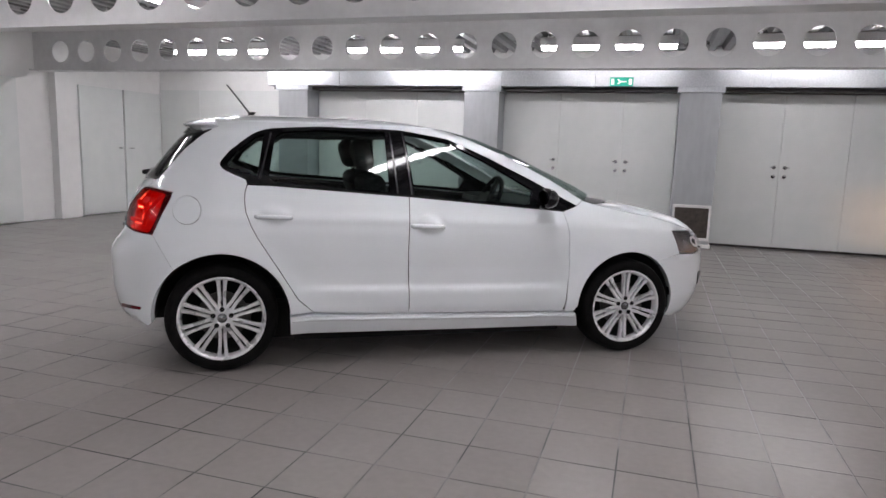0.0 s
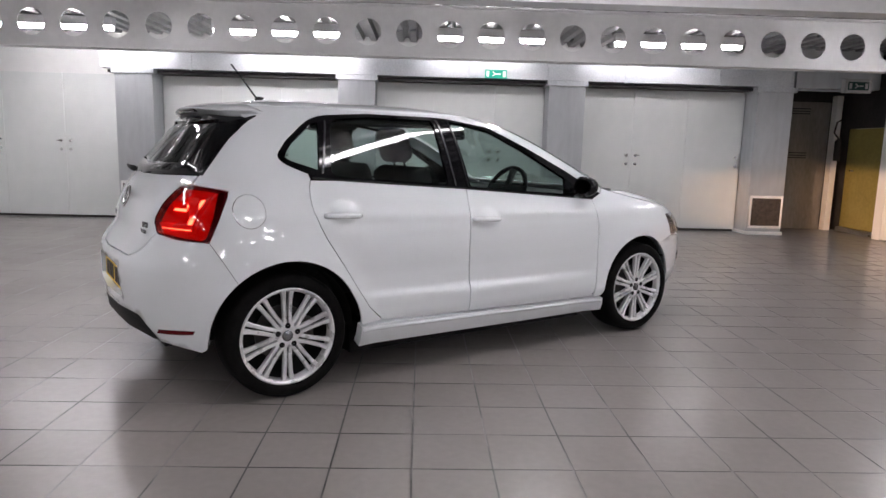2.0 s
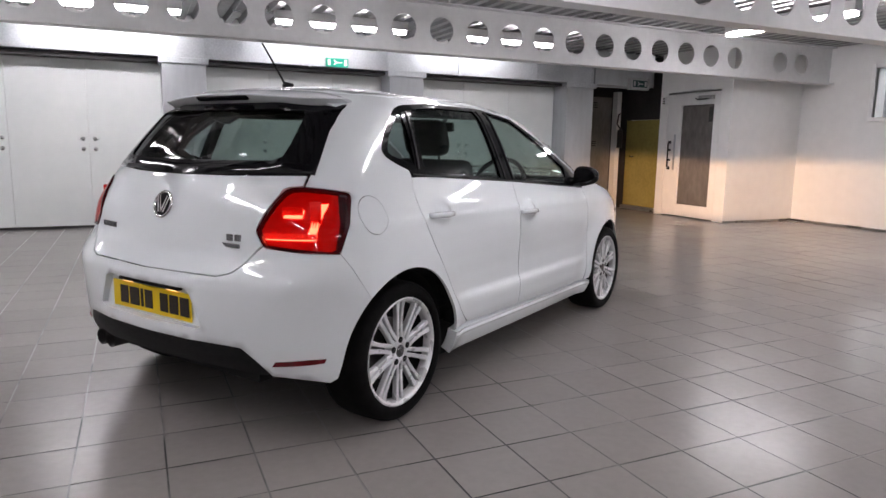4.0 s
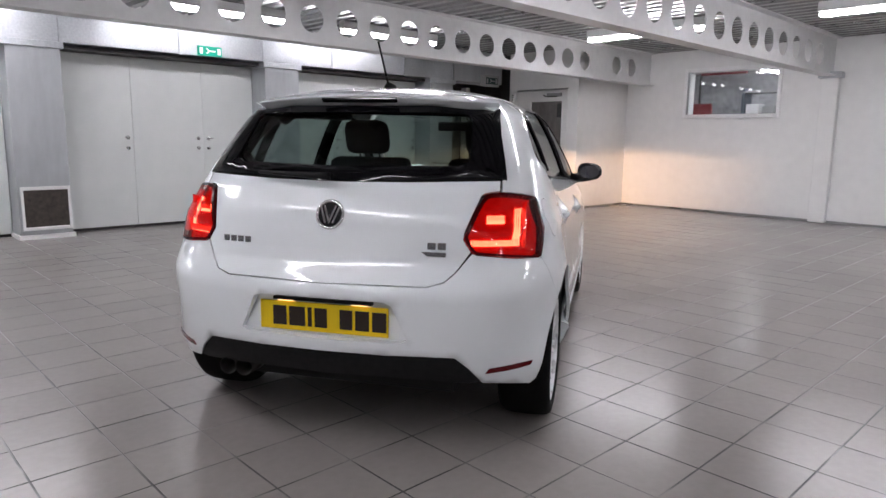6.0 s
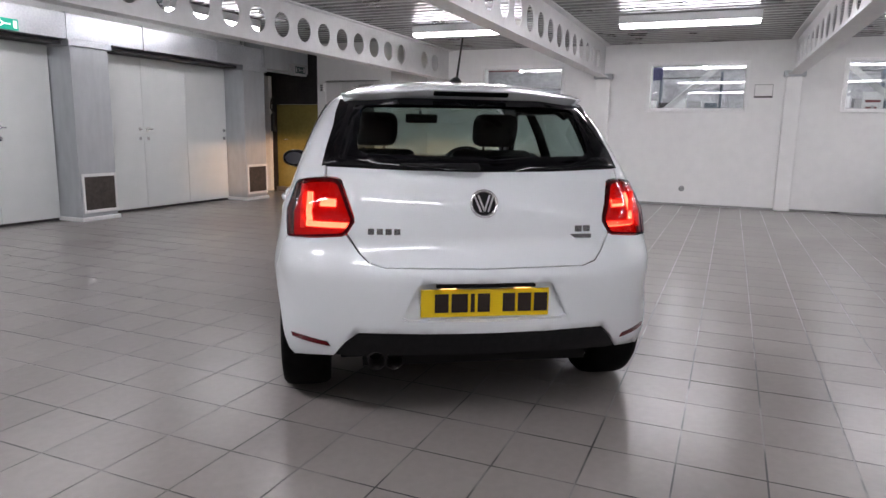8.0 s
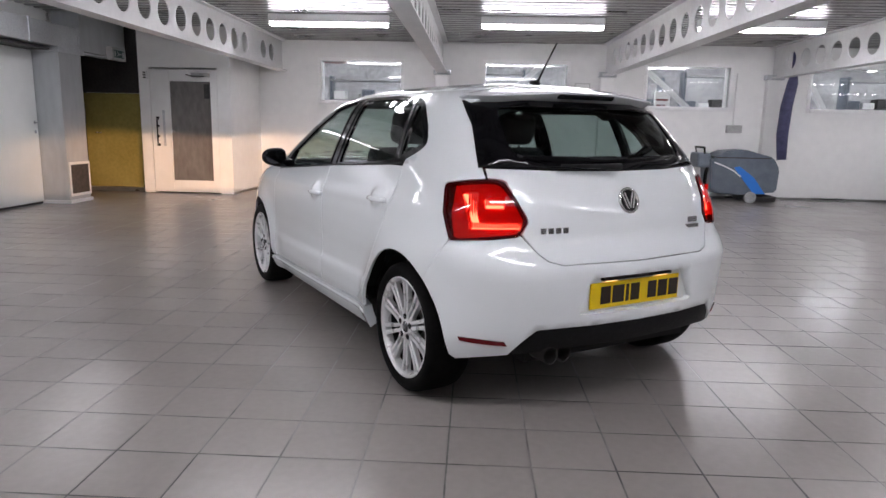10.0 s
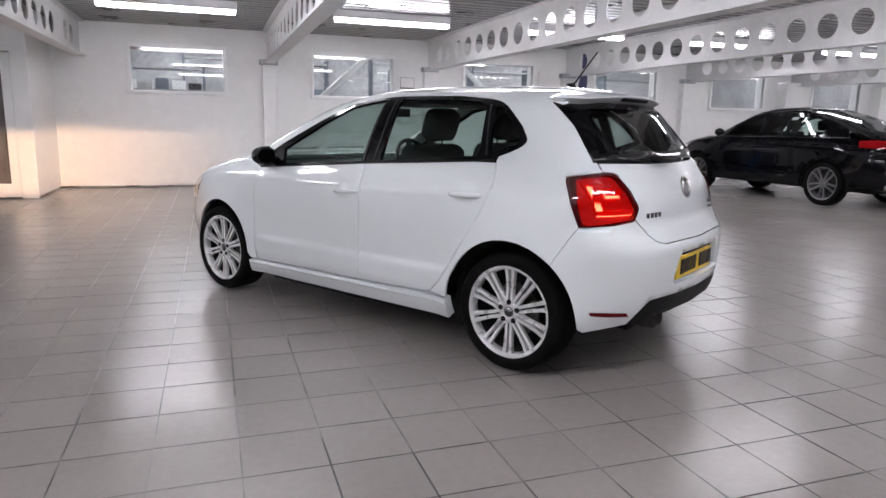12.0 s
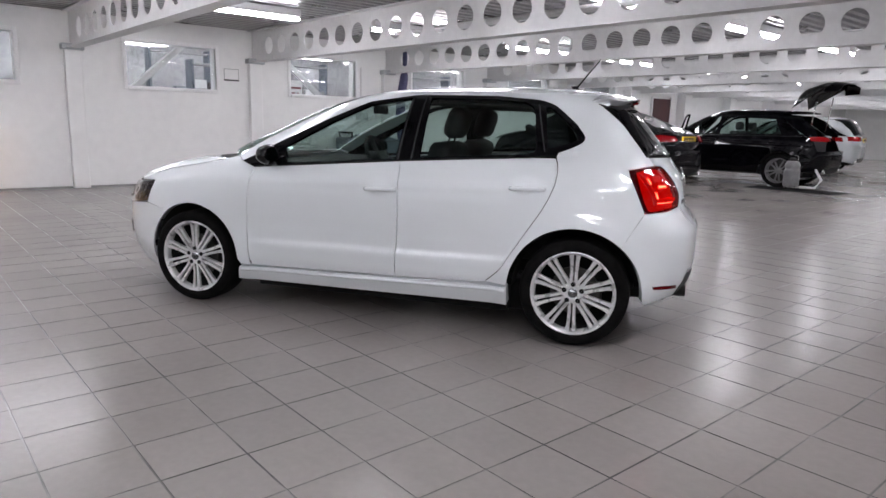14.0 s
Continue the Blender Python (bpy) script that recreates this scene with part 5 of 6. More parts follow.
def vehicle(name, m, label, paint, tables, wheels, r, xc, belt, roof, rear, gate_up=False, plate_z=.98, lamp_z=(.93, 1.06), door_open=0):
    """A five-door car from its plan outlines; belt: (z behind, z ahead); rear: x of the back pillar's foot."""
    set_body(tables, wheels, xc, r)
    (wr, _), (wf, _) = wheels
    th = empty(name, m, label, "car")
    roof_z = roof
    b0, b1 = belt
    arch = r + .055
    for right in (False, True):
        side = (arc(wr, r, arch, 165, 5, 16) + [("s", wr + arch + .02, .30), ("s", wf - arch - .02, .28)] + arc(wf, r, arch, 175, 15, 16)
                + [("s", wf + arch + .15, .60), ("s", wf + arch - .05, .86), ("s", .95, b1 - .01), ("s", 0, (b0 + b1) / 2 - .01), ("s", rear + .25, b0 - .01), ("s", rear, b0 - .03), ("s", rear - .12, .80), ("s", wr - arch - .1, .50)])
        panel("side_panel", [side], paint, th, right=right, du=.06, dv=.06)
        for a, bb in ((wf - arch - .12, wf - arch - 1.02), (wf - arch - 1.03, wf - arch - 1.75)):
            door = [("s", a, .42), ("s", a, b1 - .06), ("s", bb, b0 - .06), ("s", bb, .42)]
            panel("door", [door], paint, th, right=right, off=.004, thick=.012, du=.06, dv=.06)
        glass = [("s", .95, b1), ("s", rear + .22, b0), ("s", rear + .30, b0 + .10), ("s", rear + .75, roof_z - .06), ("s", -.1, roof_z - .05), ("s", .30, roof_z - .12)]
        panes = ([("s", .80, b1 + .03), ("s", .03, b1 + .05), ("s", .0, roof_z - .10), ("s", .27, roof_z - .15)], [("s", -.06, b1 + .05), ("s", rear + .60, b0 + .03), ("s", rear + .80, roof_z - .14), ("s", -.08, roof_z - .10)])
        panel("window_surround", [glass, *panes], M_TRIM, th, right=right, du=.06, dv=.05)
        for pts in panes:
            panel("side_window", [pts], M_TINT, th, right=right, off=-.004, thick=0, du=.06, dv=.05)
        bright = [("s", .96, b1 + .008), ("s", rear + .20, b0 + .008), ("s", rear + .20, b0 - .006), ("s", .96, b1 - .006)]
        panel("belt_strip", [bright], M_EDGE, th, right=right, off=.006, thick=.004)
        rail = [("s", .98, b1 - .005), ("s", .32, roof_z - .11), ("s", -.1, roof_z - .045), ("s", rear + .75, roof_z - .055), ("s", rear + .27, b0 + .10), ("s", rear + .02, b0 - .02), ("r", .72, b0), ("r", .60, roof_z - .02), ("s", rear + .9, roof_z), ("s", -.1, roof_z), ("s", .30, roof_z - .03), ("s", 1.05, b1 + .01)]
        panel("roof_pillar", [rail], paint, th, right=right, du=.06, dv=.05)
        lz0, lz1 = lamp_z
        lamp = [("r", .42, lz0 + .02), ("r", .62, lz0), ("s", rear + .02, lz0 + .01), ("s", rear + .06, lz1 - .01), ("r", .70, lz1), ("r", .45, lz1 - .02)]
        panel("tail_lamp", [lamp], M_RED_FAINT_GLOW, th, "red tail lamp", right=right, off=.006, thick=.02)
        wing = [("s", wf + arch + .12, .62), ("s", wf + arch - .05, .88), ("f", .60, .84), ("f", .62, .68)]
        panel("headlamp", [wing], M_CHROME, th, right=right, nose=True, off=.003, thick=.01)
        sgn = -1 if right else 1
        bm = bmesh.new()
        vs = bmesh.ops.create_uvsphere(bm, u_segments=14, v_segments=8, radius=1)["verts"]
        for v in vs:
            v.co = Vector((.82 + v.co.x * .08, sgn * (half_width(b1) + .10 + v.co.y * .10), b1 + .08 + v.co.z * .07))
        part("door_mirror", bm, paint, th, smooth=True)
        for wx, _ in wheels:
            bm = bmesh.new()
            lathe(bm, [(arch - .01, sgn * (half_width(.6) - .06)), (arch - .01, sgn * .5), (.02, sgn * .5)], 24, m=Matrix.Translation((wx, 0, r)))
            for v in bm.verts:
                v.co.z = max(v.co.z, .25)
            part("arch_liner", bm, M_WELL, th)
            plain_wheel(th, wx, sgn * (half_width(.6) - .055), sgn, r)
    # ends
    def both(pts, nose=False):
        l = [spot(*p) for p in pts]
        return l + [((2 * math.pi - p) if nose else -p, z) for p, z in l[::-1]]
    panel("rear_bumper", [both([("r", .02, .80), ("r", .60, .80), ("s", rear - .10, .80), ("s", wr - arch - .08, .50), ("s", wr - arch - .02, .36), ("r", .6, .30), ("r", .02, .30)])], paint, th, du=.06, dv=.06)
    panel("bumper_insert", [both([("r", .02, .46), ("r", .55, .46), ("r", .62, .32), ("r", .02, .32)])], M_PLASTIC, th, off=.006, thick=.02, du=.06, dv=.05)
    for y in (-.55, .55):
        bm = bmesh.new()
        lathe(bm, [(.03, -.1), (.045, 0), (.05, 0), (.05, -.1)], 18, axis="z", m=Matrix.Translation((rear_x(y, .38) - .02, y, .37)) @ Matrix.Rotation(radians(-90), 4, "Y"))
        part("exhaust_tip", bm, M_CHROME, th, smooth=True)
    panel("front_bumper", [both([("f", .02, .80), ("f", .60, .80), ("f", .64, .62), ("s", wf + arch + .12, .60), ("s", wf + arch + .01, .36), ("f", .6, .26), ("f", .02, .26)], True)], paint, th, du=.06, dv=.06)
    panel("bonnet", [both([("f", .02, .82), ("f", .60, .84), ("s", wf + arch - .05, .88), ("s", 1.0, b1 - .005), ("f", .02, b1 + .03)], True)], paint, th, du=.06, dv=.02)
    panel("windscreen", [both([("s", 1.05, b1 + .015), ("s", .32, roof_z - .025), ("f", .02, roof_z - .005), ("f", .02, b1 + .035)][:2], True)], M_DARK_GLASS, th, thick=0, du=.06, dv=.05)
    rim_pts = [skin(a, roof_z) for a in np.linspace(-math.pi, math.pi, 61)[:-1]]
    pts, faces = filled([[(p.x, p.y) for p in rim_pts]], .12, .12)
    zmax = tables[0][-1]

    def lid(x, y):
        lo, hi = roof_z - .01, zmax - .0001
        for _ in range(22):
            mid = (lo + hi) / 2
            a, n = (XC - rear_end(mid), rear_round(mid)) if x < XC else (front_end(mid) - XC, front_round(mid))
            lo, hi = (mid, hi) if abs((x - XC) / a) ** n + abs(y / half_width(mid)) ** n < 1 else (lo, mid)
        return Vector((x, y, (lo + hi) / 2))
    part("roof", shell(pts, faces, lid, lambda x, y: Vector((0, 0, 1)), 0, .02), paint, th, smooth=True)
    gate = both([("r", .02, .805), ("r", .62, .805), ("s", rear - .115, .805), ("s", rear - .006, b0 - .03), ("r", .72, b0 - .01), ("r", .02, b0 + .02)])
    gate_glass = both([("r", .02, b0 + .025), ("r", .70, b0 + .0), ("r", .56, roof_z - .02), ("r", .02, roof_z)])
    if gate_up:
        hinge = Matrix.Translation((rear + .60, 0, roof_z)) @ Matrix.Rotation(radians(72), 4, "Y") @ Matrix.Translation((-rear - .60, 0, -roof_z))
        t = panel("tailgate", [gate], paint, th, du=.08, dv=.06)
        g = panel("rear_window", [gate_glass], M_DARK_GLASS, t, thick=0, du=.08, dv=.06)
        for ob in (t, g):
            ob.data.transform(hinge)
        for y in (-.55, .55):
            part("gas_strut", tube([(rear + .15, y, b0 + .05), hinge @ Vector((rear + .1, y, b0 + .1))], .012), M_CHROME, th, smooth=True)
        part("boot_lining", boxes((rear + .1, rear + .14, -.6, .6, .6, b0)), M_CLOTH, th)
    else:
        t = panel("tailgate", [gate], paint, th, du=.08, dv=.06)
        panel("rear_window", [gate_glass], M_DARK_GLASS, t, thick=0, du=.08, dv=.06)
        x = rear_x(0, plate_z) - .012
        pl = part("number_plate", boxes((x, x + .01, -.26, .26, plate_z - .055, plate_z + .055)), M_PLATE, t, "yellow number plate")
        for k in range(7):
            part("plate_bar", boxes((x - .003, x, -.21 + .06 * k, -.21 + .06 * k + .04, plate_z - .035, plate_z + .035)), M_PLATE_TEXT, t)
    for x, y, w in ((-.15, .38, .5), (-.15, -.38, .5), (-1.1, 0, 1.3)):
        part("seat", boxes((x - .1, x + .4, y - w / 2, y + w / 2, .5, .72), (x - .2, x - .02, y - w / 2, y + w / 2, .72, 1.18), (x - .22, x - .1, y - .13, y + .13, 1.2, 1.38), bevel=.04), M_CLOTH, th)
    if door_open:
        swing = Matrix.Translation((wf - arch - .12, half_width(.8) + .02, 0)) @ Matrix.Rotation(radians(-door_open), 4, "Z")
        bm = bmesh.new()
        box(bm, -.92, 0, -.03, .05, .42, b1 - .02, bevel=.03, m=swing)
        leaf = part("open_door", bm, paint, th, "front door standing open", smooth=False)
        rim = [swing @ Vector(p) for p in ((-.02, 0, b1 - .03), (-.45, -.08, roof_z - .14), (-.60, -.10, roof_z - .10), (-.88, -.10, roof_z - .10), (-.90, 0, b1 - .03))]
        part("window_frame", tube(rim, .022), M_TRIM, leaf, smooth=True)
    part("underbody", boxes((wr - .6, wf + .6, -.55, .55, .24, .40)), M_WELL, th)
    return th


COUPE = ((.22, .35, .55, .80, .95, 1.05, 1.12, 1.25, 1.38, 1.50, 1.57, 1.62), (.84, .91, .935, .94, .92, .88, .855, .78, .71, .63, .48, .05),
         (-2.20, -2.27, -2.32, -2.32, -2.29, -2.24, -2.10, -1.72, -1.38, -1.02, -.78, -.35), (2.2, 2.25, 2.29, 2.24, 2.0, 1.55, 1.22, .95, .68, .40, .15, -.2),
         (5.5,) * 8 + (5, 4.5, 3.5, 2.5), (5,) * 8 + (5, 4.5, 3.5, 2.5))
SUV = ((.22, .35, .55, .80, .95, 1.05, 1.12, 1.25, 1.38, 1.52, 1.62, 1.68), (.84, .91, .935, .94, .92, .89, .87, .81, .75, .67, .52, .05),
       (-2.12, -2.2, -2.26, -2.27, -2.25, -2.23, -2.20, -2.13, -2.04, -1.93, -1.75, -.6), (2.2, 2.25, 2.29, 2.24, 2.0, 1.55, 1.22, .95, .68, .40, .12, -.2),
       (5.5,) * 8 + (5, 5, 4, 2.5), (5,) * 8 + (5, 4.5, 3.5, 2.5))
vehicle("coupe_car", pose(5.30, -8.78, 0, 0, 0, 3), "glossy black sloping-roofed off-road coupe, parked", M_BLACK_CAR, COUPE, ((-1.405, .36), (1.405, .36)), .36, -.25, (1.10, 1.06), 1.545, -1.95, plate_z=1.0, lamp_z=(.95, 1.07))
vehicle("estate_car", pose(4.10, -12.70, 0, 0, 0, 5), "black tall estate car with its tailgate raised", M_BLACK_CAR, SUV, ((-1.405, .36), (1.405, .36)), .36, -.25, (1.10, 1.06), 1.60, -1.98, gate_up=True, lamp_z=(1.0, 1.10), door_open=58)
vehicle("estate_car", pose(5.75, -19.3, 0, 0, 0, 10), "white tall estate car with dark windows, parked far back", M_PAINT, SUV, ((-1.405, .36), (1.405, .36)), .36, -.25, (1.10, 1.06), 1.60, -1.98, lamp_z=(.95, 1.09))
vehicle("estate_car", pose(.9, -24.5, 0, 0, 0, 8), "white estate car with its tailgate raised, parked far back", M_PAINT, SUV, ((-1.405, .36), (1.405, .36)), .36, -.25, (1.10, 1.06), 1.60, -1.98, gate_up=True)

# ---- cleaning machines ----
v = empty("valeting_vacuum", Matrix.Translation((2.25, -11.75, 0)), "grey canister vacuum with a pale hose on a mat", "vacuum")
bm = bmesh.new()
lathe(bm, [(.001, .06), (.14, .06), (.155, .10), (.155, .38), (.14, .42), (.13, .43), (.145, .45), (.145, .53), (.10, .59), (.001, .605)], 28, axis="z")
part("canister", bm, M_CANISTER, v, smooth=True)
part("motor_cap", tube([(0, 0, .60), (0, 0, .65), (0, 0, .66)], [.07, .065, .03], 16), M_DARK, v, smooth=True)
part("carry_handle", tube([(-.10, 0, .56), (-.10, 0, .70), (.10, 0, .70), (.10, 0, .56)], .013), M_CHROME, v, smooth=True)
part("hose", tube([(.06, -.12, .48), (-.10, -.30, .52), (-.30, -.42, .42), (-.42, -.46, .20), (-.34, -.38, .04), (-.05, -.32, .035), (.30, -.36, .035), (.60, -.30, .035)], .028, 10), M_PALE_HOSE, v, smooth=True)
for a in range(4):
    bm = bmesh.new()
    lathe(bm, [(.04, -.02), (.04, .02)], 14, m=Matrix.Translation((.13 * math.cos(a * 1.57 + .78), .13 * math.sin(a * 1.57 + .78), .04)))
    part("castor", bm, M_RUBBER, v)
mt = empty("floor_mat", Matrix.Translation((2.1, -11.6, 0)), "thin black rubber floor mat", "mat")
part("sheet", boxes((-.9, .9, -.35, .35, .001, .012), bevel=.004), M_RUBBER, mt)

s = empty("floor_scrubber", Matrix.Translation((7.80, -4.20, 0)), "grey and blue walk-behind floor scrubbing machine by the wall", "scrubber")
bm = bmesh.new()
prof = [(-.25, .22), (-.20, .72), (-.35, .80), (-.45, .90), (-.80, .93), (-1.30, .80), (-1.42, .60), (-1.40, .20), (-.9, .14), (-.4, .14)]
rings = [[bm.verts.new((x, y, z)) for y, z in prof] for x in (-.28, .26)]
for k in range(len(prof)):
    bm.faces.new((rings[0][k], rings[0][(k + 1) % len(prof)], rings[1][(k + 1) % len(prof)], rings[1][k]))
bm.faces.new(rings[0])
bm.faces.new(rings[1][::-1])
bmesh.ops.bevel(bm, geom=bm.edges[:], offset=.03, segments=2, affect="EDGES")
bmesh.ops.recalc_face_normals(bm, faces=bm.faces)
part("tank", bm, M_BLUE_GREY, s, smooth=False)
bm = bmesh.new()
band = [(-.62, .62), (-.80, .40), (-1.0, .16), (-1.2, .16), (-.98, .45), (-.72, .64)]
r2 = [[bm.verts.new((x, y, z)) for y, z in band] for x in (-.286, -.279)]
for k in range(len(band)):
    bm.faces.new((r2[0][k], r2[0][(k + 1) % len(band)], r2[1][(k + 1) % len(band)], r2[1][k]))
bm.faces.new(r2[0])
bm.faces.new(r2[1][::-1])
part("blue_band", bm, M_BLUE, s, "bright blue side panel")
part("white_stripe", tube([(-.285, -.28, .70), (-.287, -.45, .64), (-.287, -.62, .56), (-.287, -.75, .46)], .012), M_WALL, s)
part("control_head", boxes((-.24, .22, -.24, .0, .60, .86), bevel=.04), M_BLUE_GREY, s)
part("handle_bar", tube([(-.22, -.12, .84), (-.24, -.10, .95), (.24, -.10, .95), (.22, -.12, .84)], .018), M_RUBBER, s, smooth=True)
part("lid_edge", boxes((-.285, .265, -1.25, -.30, .775, .795), bevel=.004), M_DARK, s)
part("suction_hose", tube([(-.18, -.20, .62), (-.26, -.15, .50), (-.27, -.14, .30), (-.20, -.22, .12)], .03, 10), M_RUBBER, s, smooth=True)
part("squeegee", boxes((-.40, .38, -.16, -.06, .015, .09), bevel=.01), M_DARK, s)
for x in (-.27, .25):
    bm = bmesh.new()
    lathe(bm, [(.10, -.03), (.10, .03), (.06, .034), (.055, .02), (.001, .02)], 24, m=Matrix.Translation((x, -.95, .10)) @ Matrix.Rotation(radians(90), 4, "Z"))
    part("wheel", bm, M_GREY_PLASTIC, s, "pale wheel")
bm = bmesh.new()
lathe(bm, [(.24, .02), (.25, .10), (.10, .13)], 28, axis="z", m=Matrix.Translation((0, -1.25, 0)))
part("brush_deck", bm, M_DARK, s)

b = empty("socket_box", Matrix.Translation((X1, -5.08, 1.28)), "grey wall socket box with a trunking strip", "socket")
part("box", boxes((-.06, .0, -.14, .14, -.07, .07), bevel=.006), M_GREY_PLASTIC, b)
part("trunking", boxes((-.03, .0, -.02, .02, .07, 1.0)), M_WALL, b)

h = empty("exhaust_hose", Matrix.Translation((7.97, -5.88, 0)), "dark blue exhaust extraction hose hung from the roof", "hose")
part("hose", tube([(0, 0, 2.74), (0, 0, 2.3), (.02, .0, 2.1), (.05, .05, 1.7), (.03, .08, 1.2), (.0, .06, .75)], [.05, .05, .09, .10, .10, .08], 12), M_HOSE, h, smooth=True)
part("bracket", boxes((-.1, .1, -.04, .04, 2.72, 2.80)), M_GALV, h)

# columns and doors further down the window wall
for y in (-11.6, -14.6, -17.6, -20.6, -23.6):
    structure("pier", boxes((X1 - .30, X1, y - .22, y + .22, 0, 2.28), bevel=.008), M_WALL, "white square pier by the window wall")
d = empty("red_door", Matrix.Translation((X1, -16.9, 0)), "dark red door far down the wall", "door")
part("leaf", boxes((-.05, -.004, 0, 1.0, .02, 2.1), bevel=.004), M_RED_DOOR, d)
part("jamb", boxes((-.07, -.004, -.06, 0, 0, 2.16), bevel=.004), M_WALL, d)
part("jamb", boxes((-.07, -.004, 1.0, 1.06, 0, 2.16), bevel=.004), M_WALL, d)
c = empty("pipe_run", None, "white service pipes clipped below the roof beams", "pipe")
for y, z in ((-3.6, 2.40), (-3.75, 2.40)):
    part("pipe", tube([(X0 + .01, y, z + .16), (5.2, y, z + .16)], .03, 10), M_STEEL_PAINT, c, smooth=True)
for x in (-5, -2, 1, 4):
    part("hanger", boxes((x - .015, x + .015, -3.79, -3.56, 2.52, 2.53), (x - .01, x + .01, -3.69, -3.67, 2.53, 2.80)), M_GALV, c)


# ---- tiled floor: the pieces nearest the car's round are single tiles ----
TPX, TPY, TJ = 0.3085, 0.3085, 0.0052
TX, TY = -0.012, 0.104


def tile_material():
    m = material("floor_tile", (0.25, 0.235, 0.225), 0.3, spec=0.47)
    n, l = m.node_tree.nodes, m.node_tree.links
    b = n["Principled BSDF"]
    geo = n.new("ShaderNodeNewGeometry")
    info = n.new("ShaderNodeObjectInfo")
    n1 = n.new("ShaderNodeTexNoise")
    n1.inputs["Scale"].default_value, n1.inputs["Detail"].default_value = 0.9, 5
    n2 = n.new("ShaderNodeTexNoise")
    n2.inputs["Scale"].default_value, n2.inputs["Detail"].default_value = 26, 6
    for k in (n1, n2):
        l.new(geo.outputs["Position"], k.inputs["Vector"])
    add = n.new("ShaderNodeMath")
    add.operation = "ADD"
    l.new(geo.outputs["Random Per Island"], add.inputs[0])
    l.new(info.outputs["Random"], add.inputs[1])
    fr = n.new("ShaderNodeMath")
    fr.operation = "FRACT"
    l.new(add.outputs[0], fr.inputs[0])
    mix = n.new("ShaderNodeMath")
    mix.operation = "MULTIPLY_ADD"
    mix.inputs[1].default_value = 0.12
    l.new(fr.outputs[0], mix.inputs[0])
    s = n.new("ShaderNodeMath")
    s.operation = "MULTIPLY_ADD"
    s.inputs[1].default_value = 0.5
    l.new(n1.outputs["Fac"], s.inputs[0])
    s2 = n.new("ShaderNodeMath")
    s2.operation = "MULTIPLY"
    s2.inputs[1].default_value = 0.3
    l.new(n2.outputs["Fac"], s2.inputs[0])
    l.new(s2.outputs[0], s.inputs[2])
    l.new(s.outputs[0], mix.inputs[2])
    ramp = n.new("ShaderNodeValToRGB")
    ramp.color_ramp.elements[0].position, ramp.color_ramp.elements[1].position = 0.25, 0.8
    ramp.color_ramp.elements[0].color = (0.232, 0.213, 0.200, 1)
    ramp.color_ramp.elements[1].color = (0.312, 0.290, 0.274, 1)
    l.new(mix.outputs[0], ramp.inputs["Fac"])
    l.new(ramp.outputs["Color"], b.inputs["Base Color"])
    r = n.new("ShaderNodeMapRange")
    r.inputs["To Min"].default_value, r.inputs["To Max"].default_value = 0.19, 0.30
    l.new(n1.outputs["Fac"], r.inputs["Value"])
    l.new(r.outputs["Result"], b.inputs["Roughness"])
    bp = n.new("ShaderNodeBump")
    bp.inputs["Strength"].default_value, bp.inputs["Distance"].default_value = 0.06, 0.004
    l.new(n2.outputs["Fac"], bp.inputs["Height"])
    l.new(bp.outputs["Normal"], b.inputs["Normal"])
    return m


M_TILE = tile_material()
floor = structure("floor", boxes((X0, X1, Y0, 8.6, -.2, -.0012)), M_GROUT, "grey tiled hall floor")


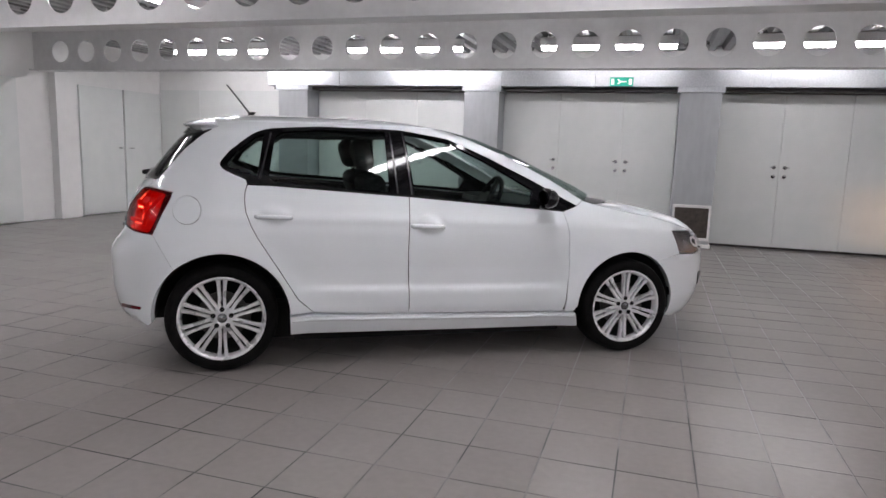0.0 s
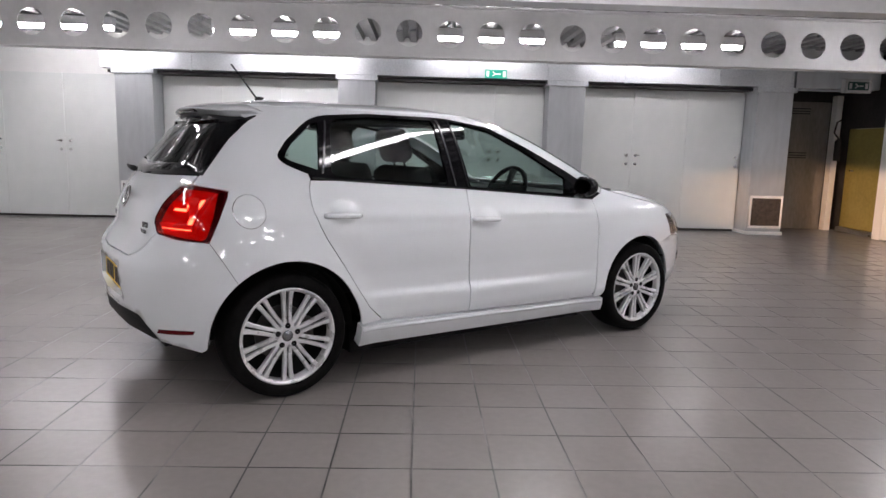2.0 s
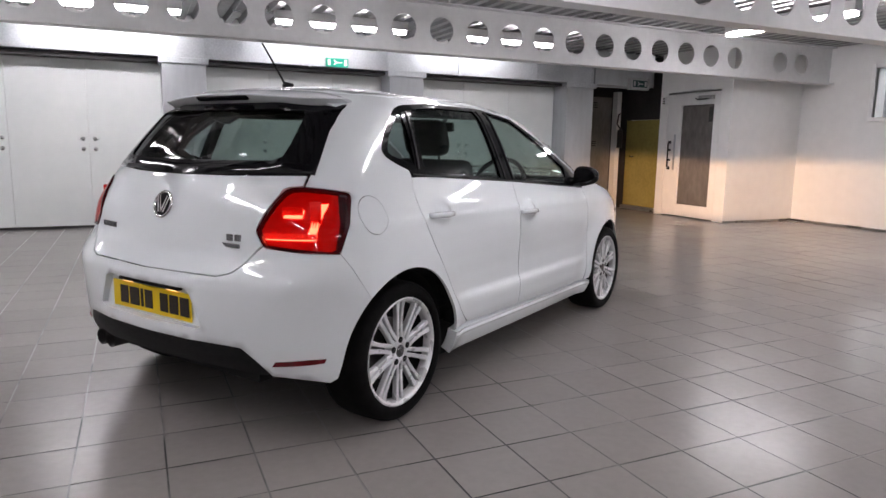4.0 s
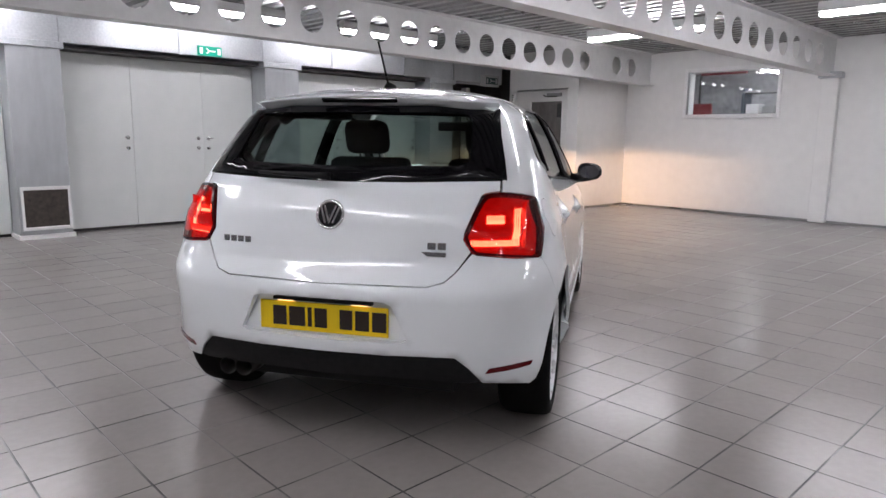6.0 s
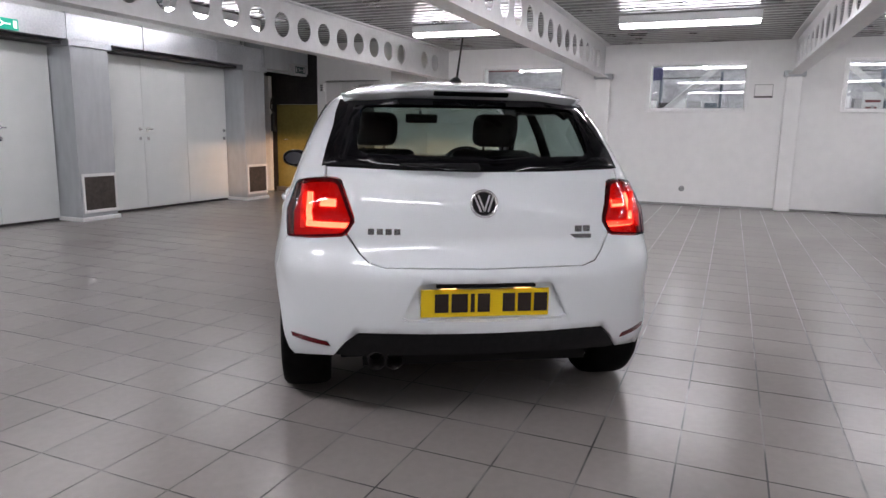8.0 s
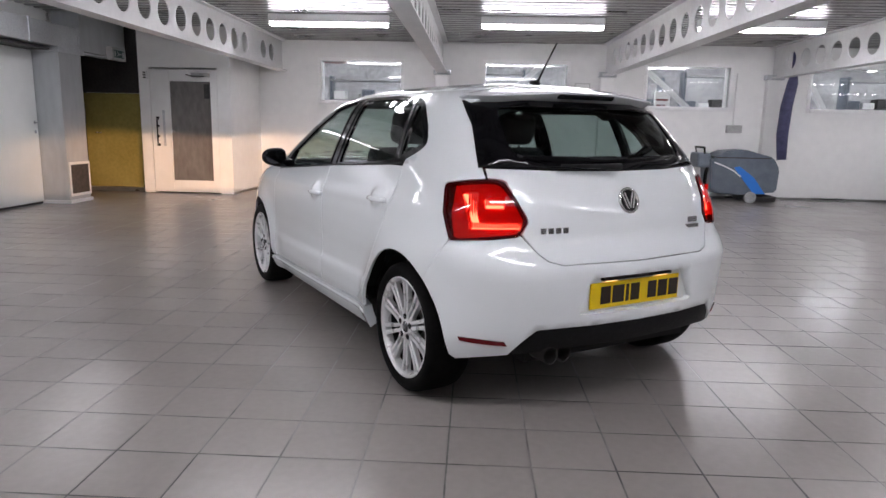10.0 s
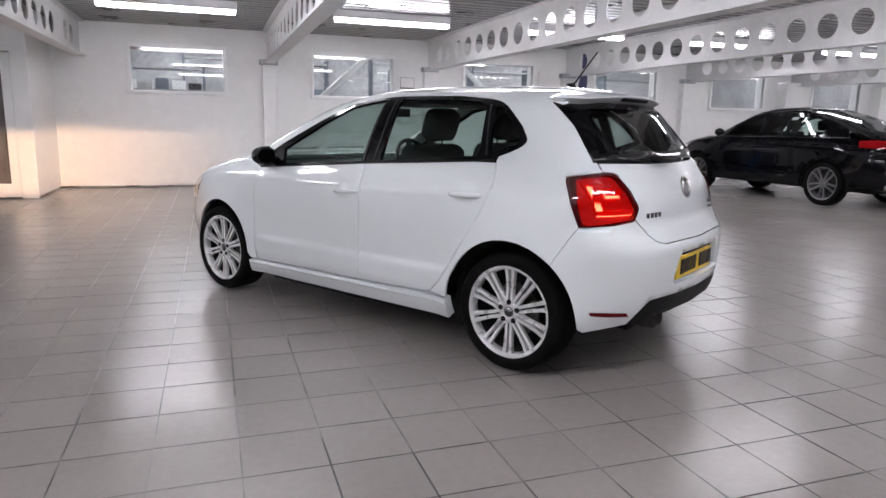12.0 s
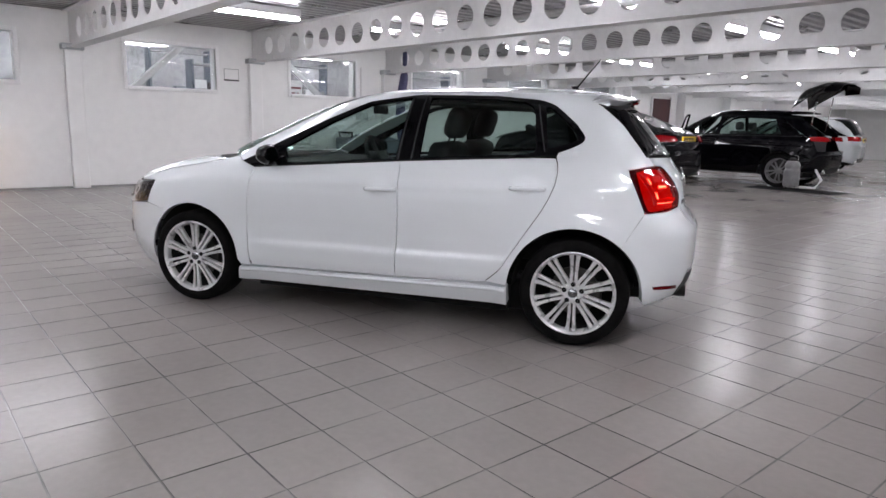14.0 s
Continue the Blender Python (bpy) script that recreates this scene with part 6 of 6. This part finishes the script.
def tile_mesh():
    bm = bmesh.new()
    hx, hy = (TPX - TJ) / 2, (TPY - TJ) / 2
    top = [bm.verts.new((sx * (hx - .001), sy * (hy - .001), 0)) for sx, sy in ((-1, -1), (1, -1), (1, 1), (-1, 1))]
    low = [bm.verts.new((sx * hx, sy * hy, -.003)) for sx, sy in ((-1, -1), (1, -1), (1, 1), (-1, 1))]
    bm.faces.new(top)
    for k in range(4):
        bm.faces.new((low[k], low[(k + 1) % 4], top[(k + 1) % 4], top[k]))
    me = bpy.data.meshes.new("tile")
    bm.to_mesh(me)
    bm.free()
    me.materials.append(M_TILE)
    me.materials.append(M_GROUT)
    for p in me.polygons:                    # grimy edges
        p.material_index = 0 if p.normal.z > .9 else 1
    return me


tile = tile_mesh()
rng = random.Random(4)
centre = Vector((-1.3, -0.9))
cells = []
for i in range(int((X0 - TX) / TPX) - 1, int((X1 - TX) / TPX) + 1):
    for j in range(int((Y0 - TY) / TPY) - 1, int((8.5 - TY) / TPY) + 1):
        c = Vector((TX + (i + .5) * TPX, TY + (j + .5) * TPY))
        if X0 < c.x < X1 and -18 < c.y and (c.y < Y1 + .1 or 5.46 < c.x < 7.05):
            cells.append((abs((c - centre).length - 2.6), c))
cells.sort(key=lambda q: q[0])
for _, c in cells[:300]:
    ob = new("tile", tile)
    ob.parent = floor
    ob.location = (c.x, c.y, rng.uniform(-.0003, .0003))
verts, quads = [], []
hx, hy = (TPX - TJ) / 2, (TPY - TJ) / 2
for _, c in cells[300:]:
    k, z = len(verts), rng.uniform(-.0003, .0003)
    verts += [(c.x + sx * (hx - d), c.y + sy * (hy - d), z + e) for d, e in ((.001, 0), (0, -.003)) for sx, sy in ((-1, -1), (1, -1), (1, 1), (-1, 1))]
    quads += [(k, k + 1, k + 2, k + 3)] + [(k + 4 + a, k + 4 + (a + 1) % 4, k + (a + 1) % 4, k + a) for a in range(4)]
me = bpy.data.meshes.new("tiles_rest")
me.from_pydata(verts, [], quads)
me.materials.append(M_TILE)
me.materials.append(M_GROUT)
me.polygons.foreach_set("material_index", [0, 1, 1, 1, 1] * (len(quads) // 5))
rest = new("tiles_rest", me)
rest.parent = floor
rest["kind"] = "stuff"
far = part("tiles_far", boxes((X0, X1, Y0, -18, -.004, 0)), M_TILE, floor)
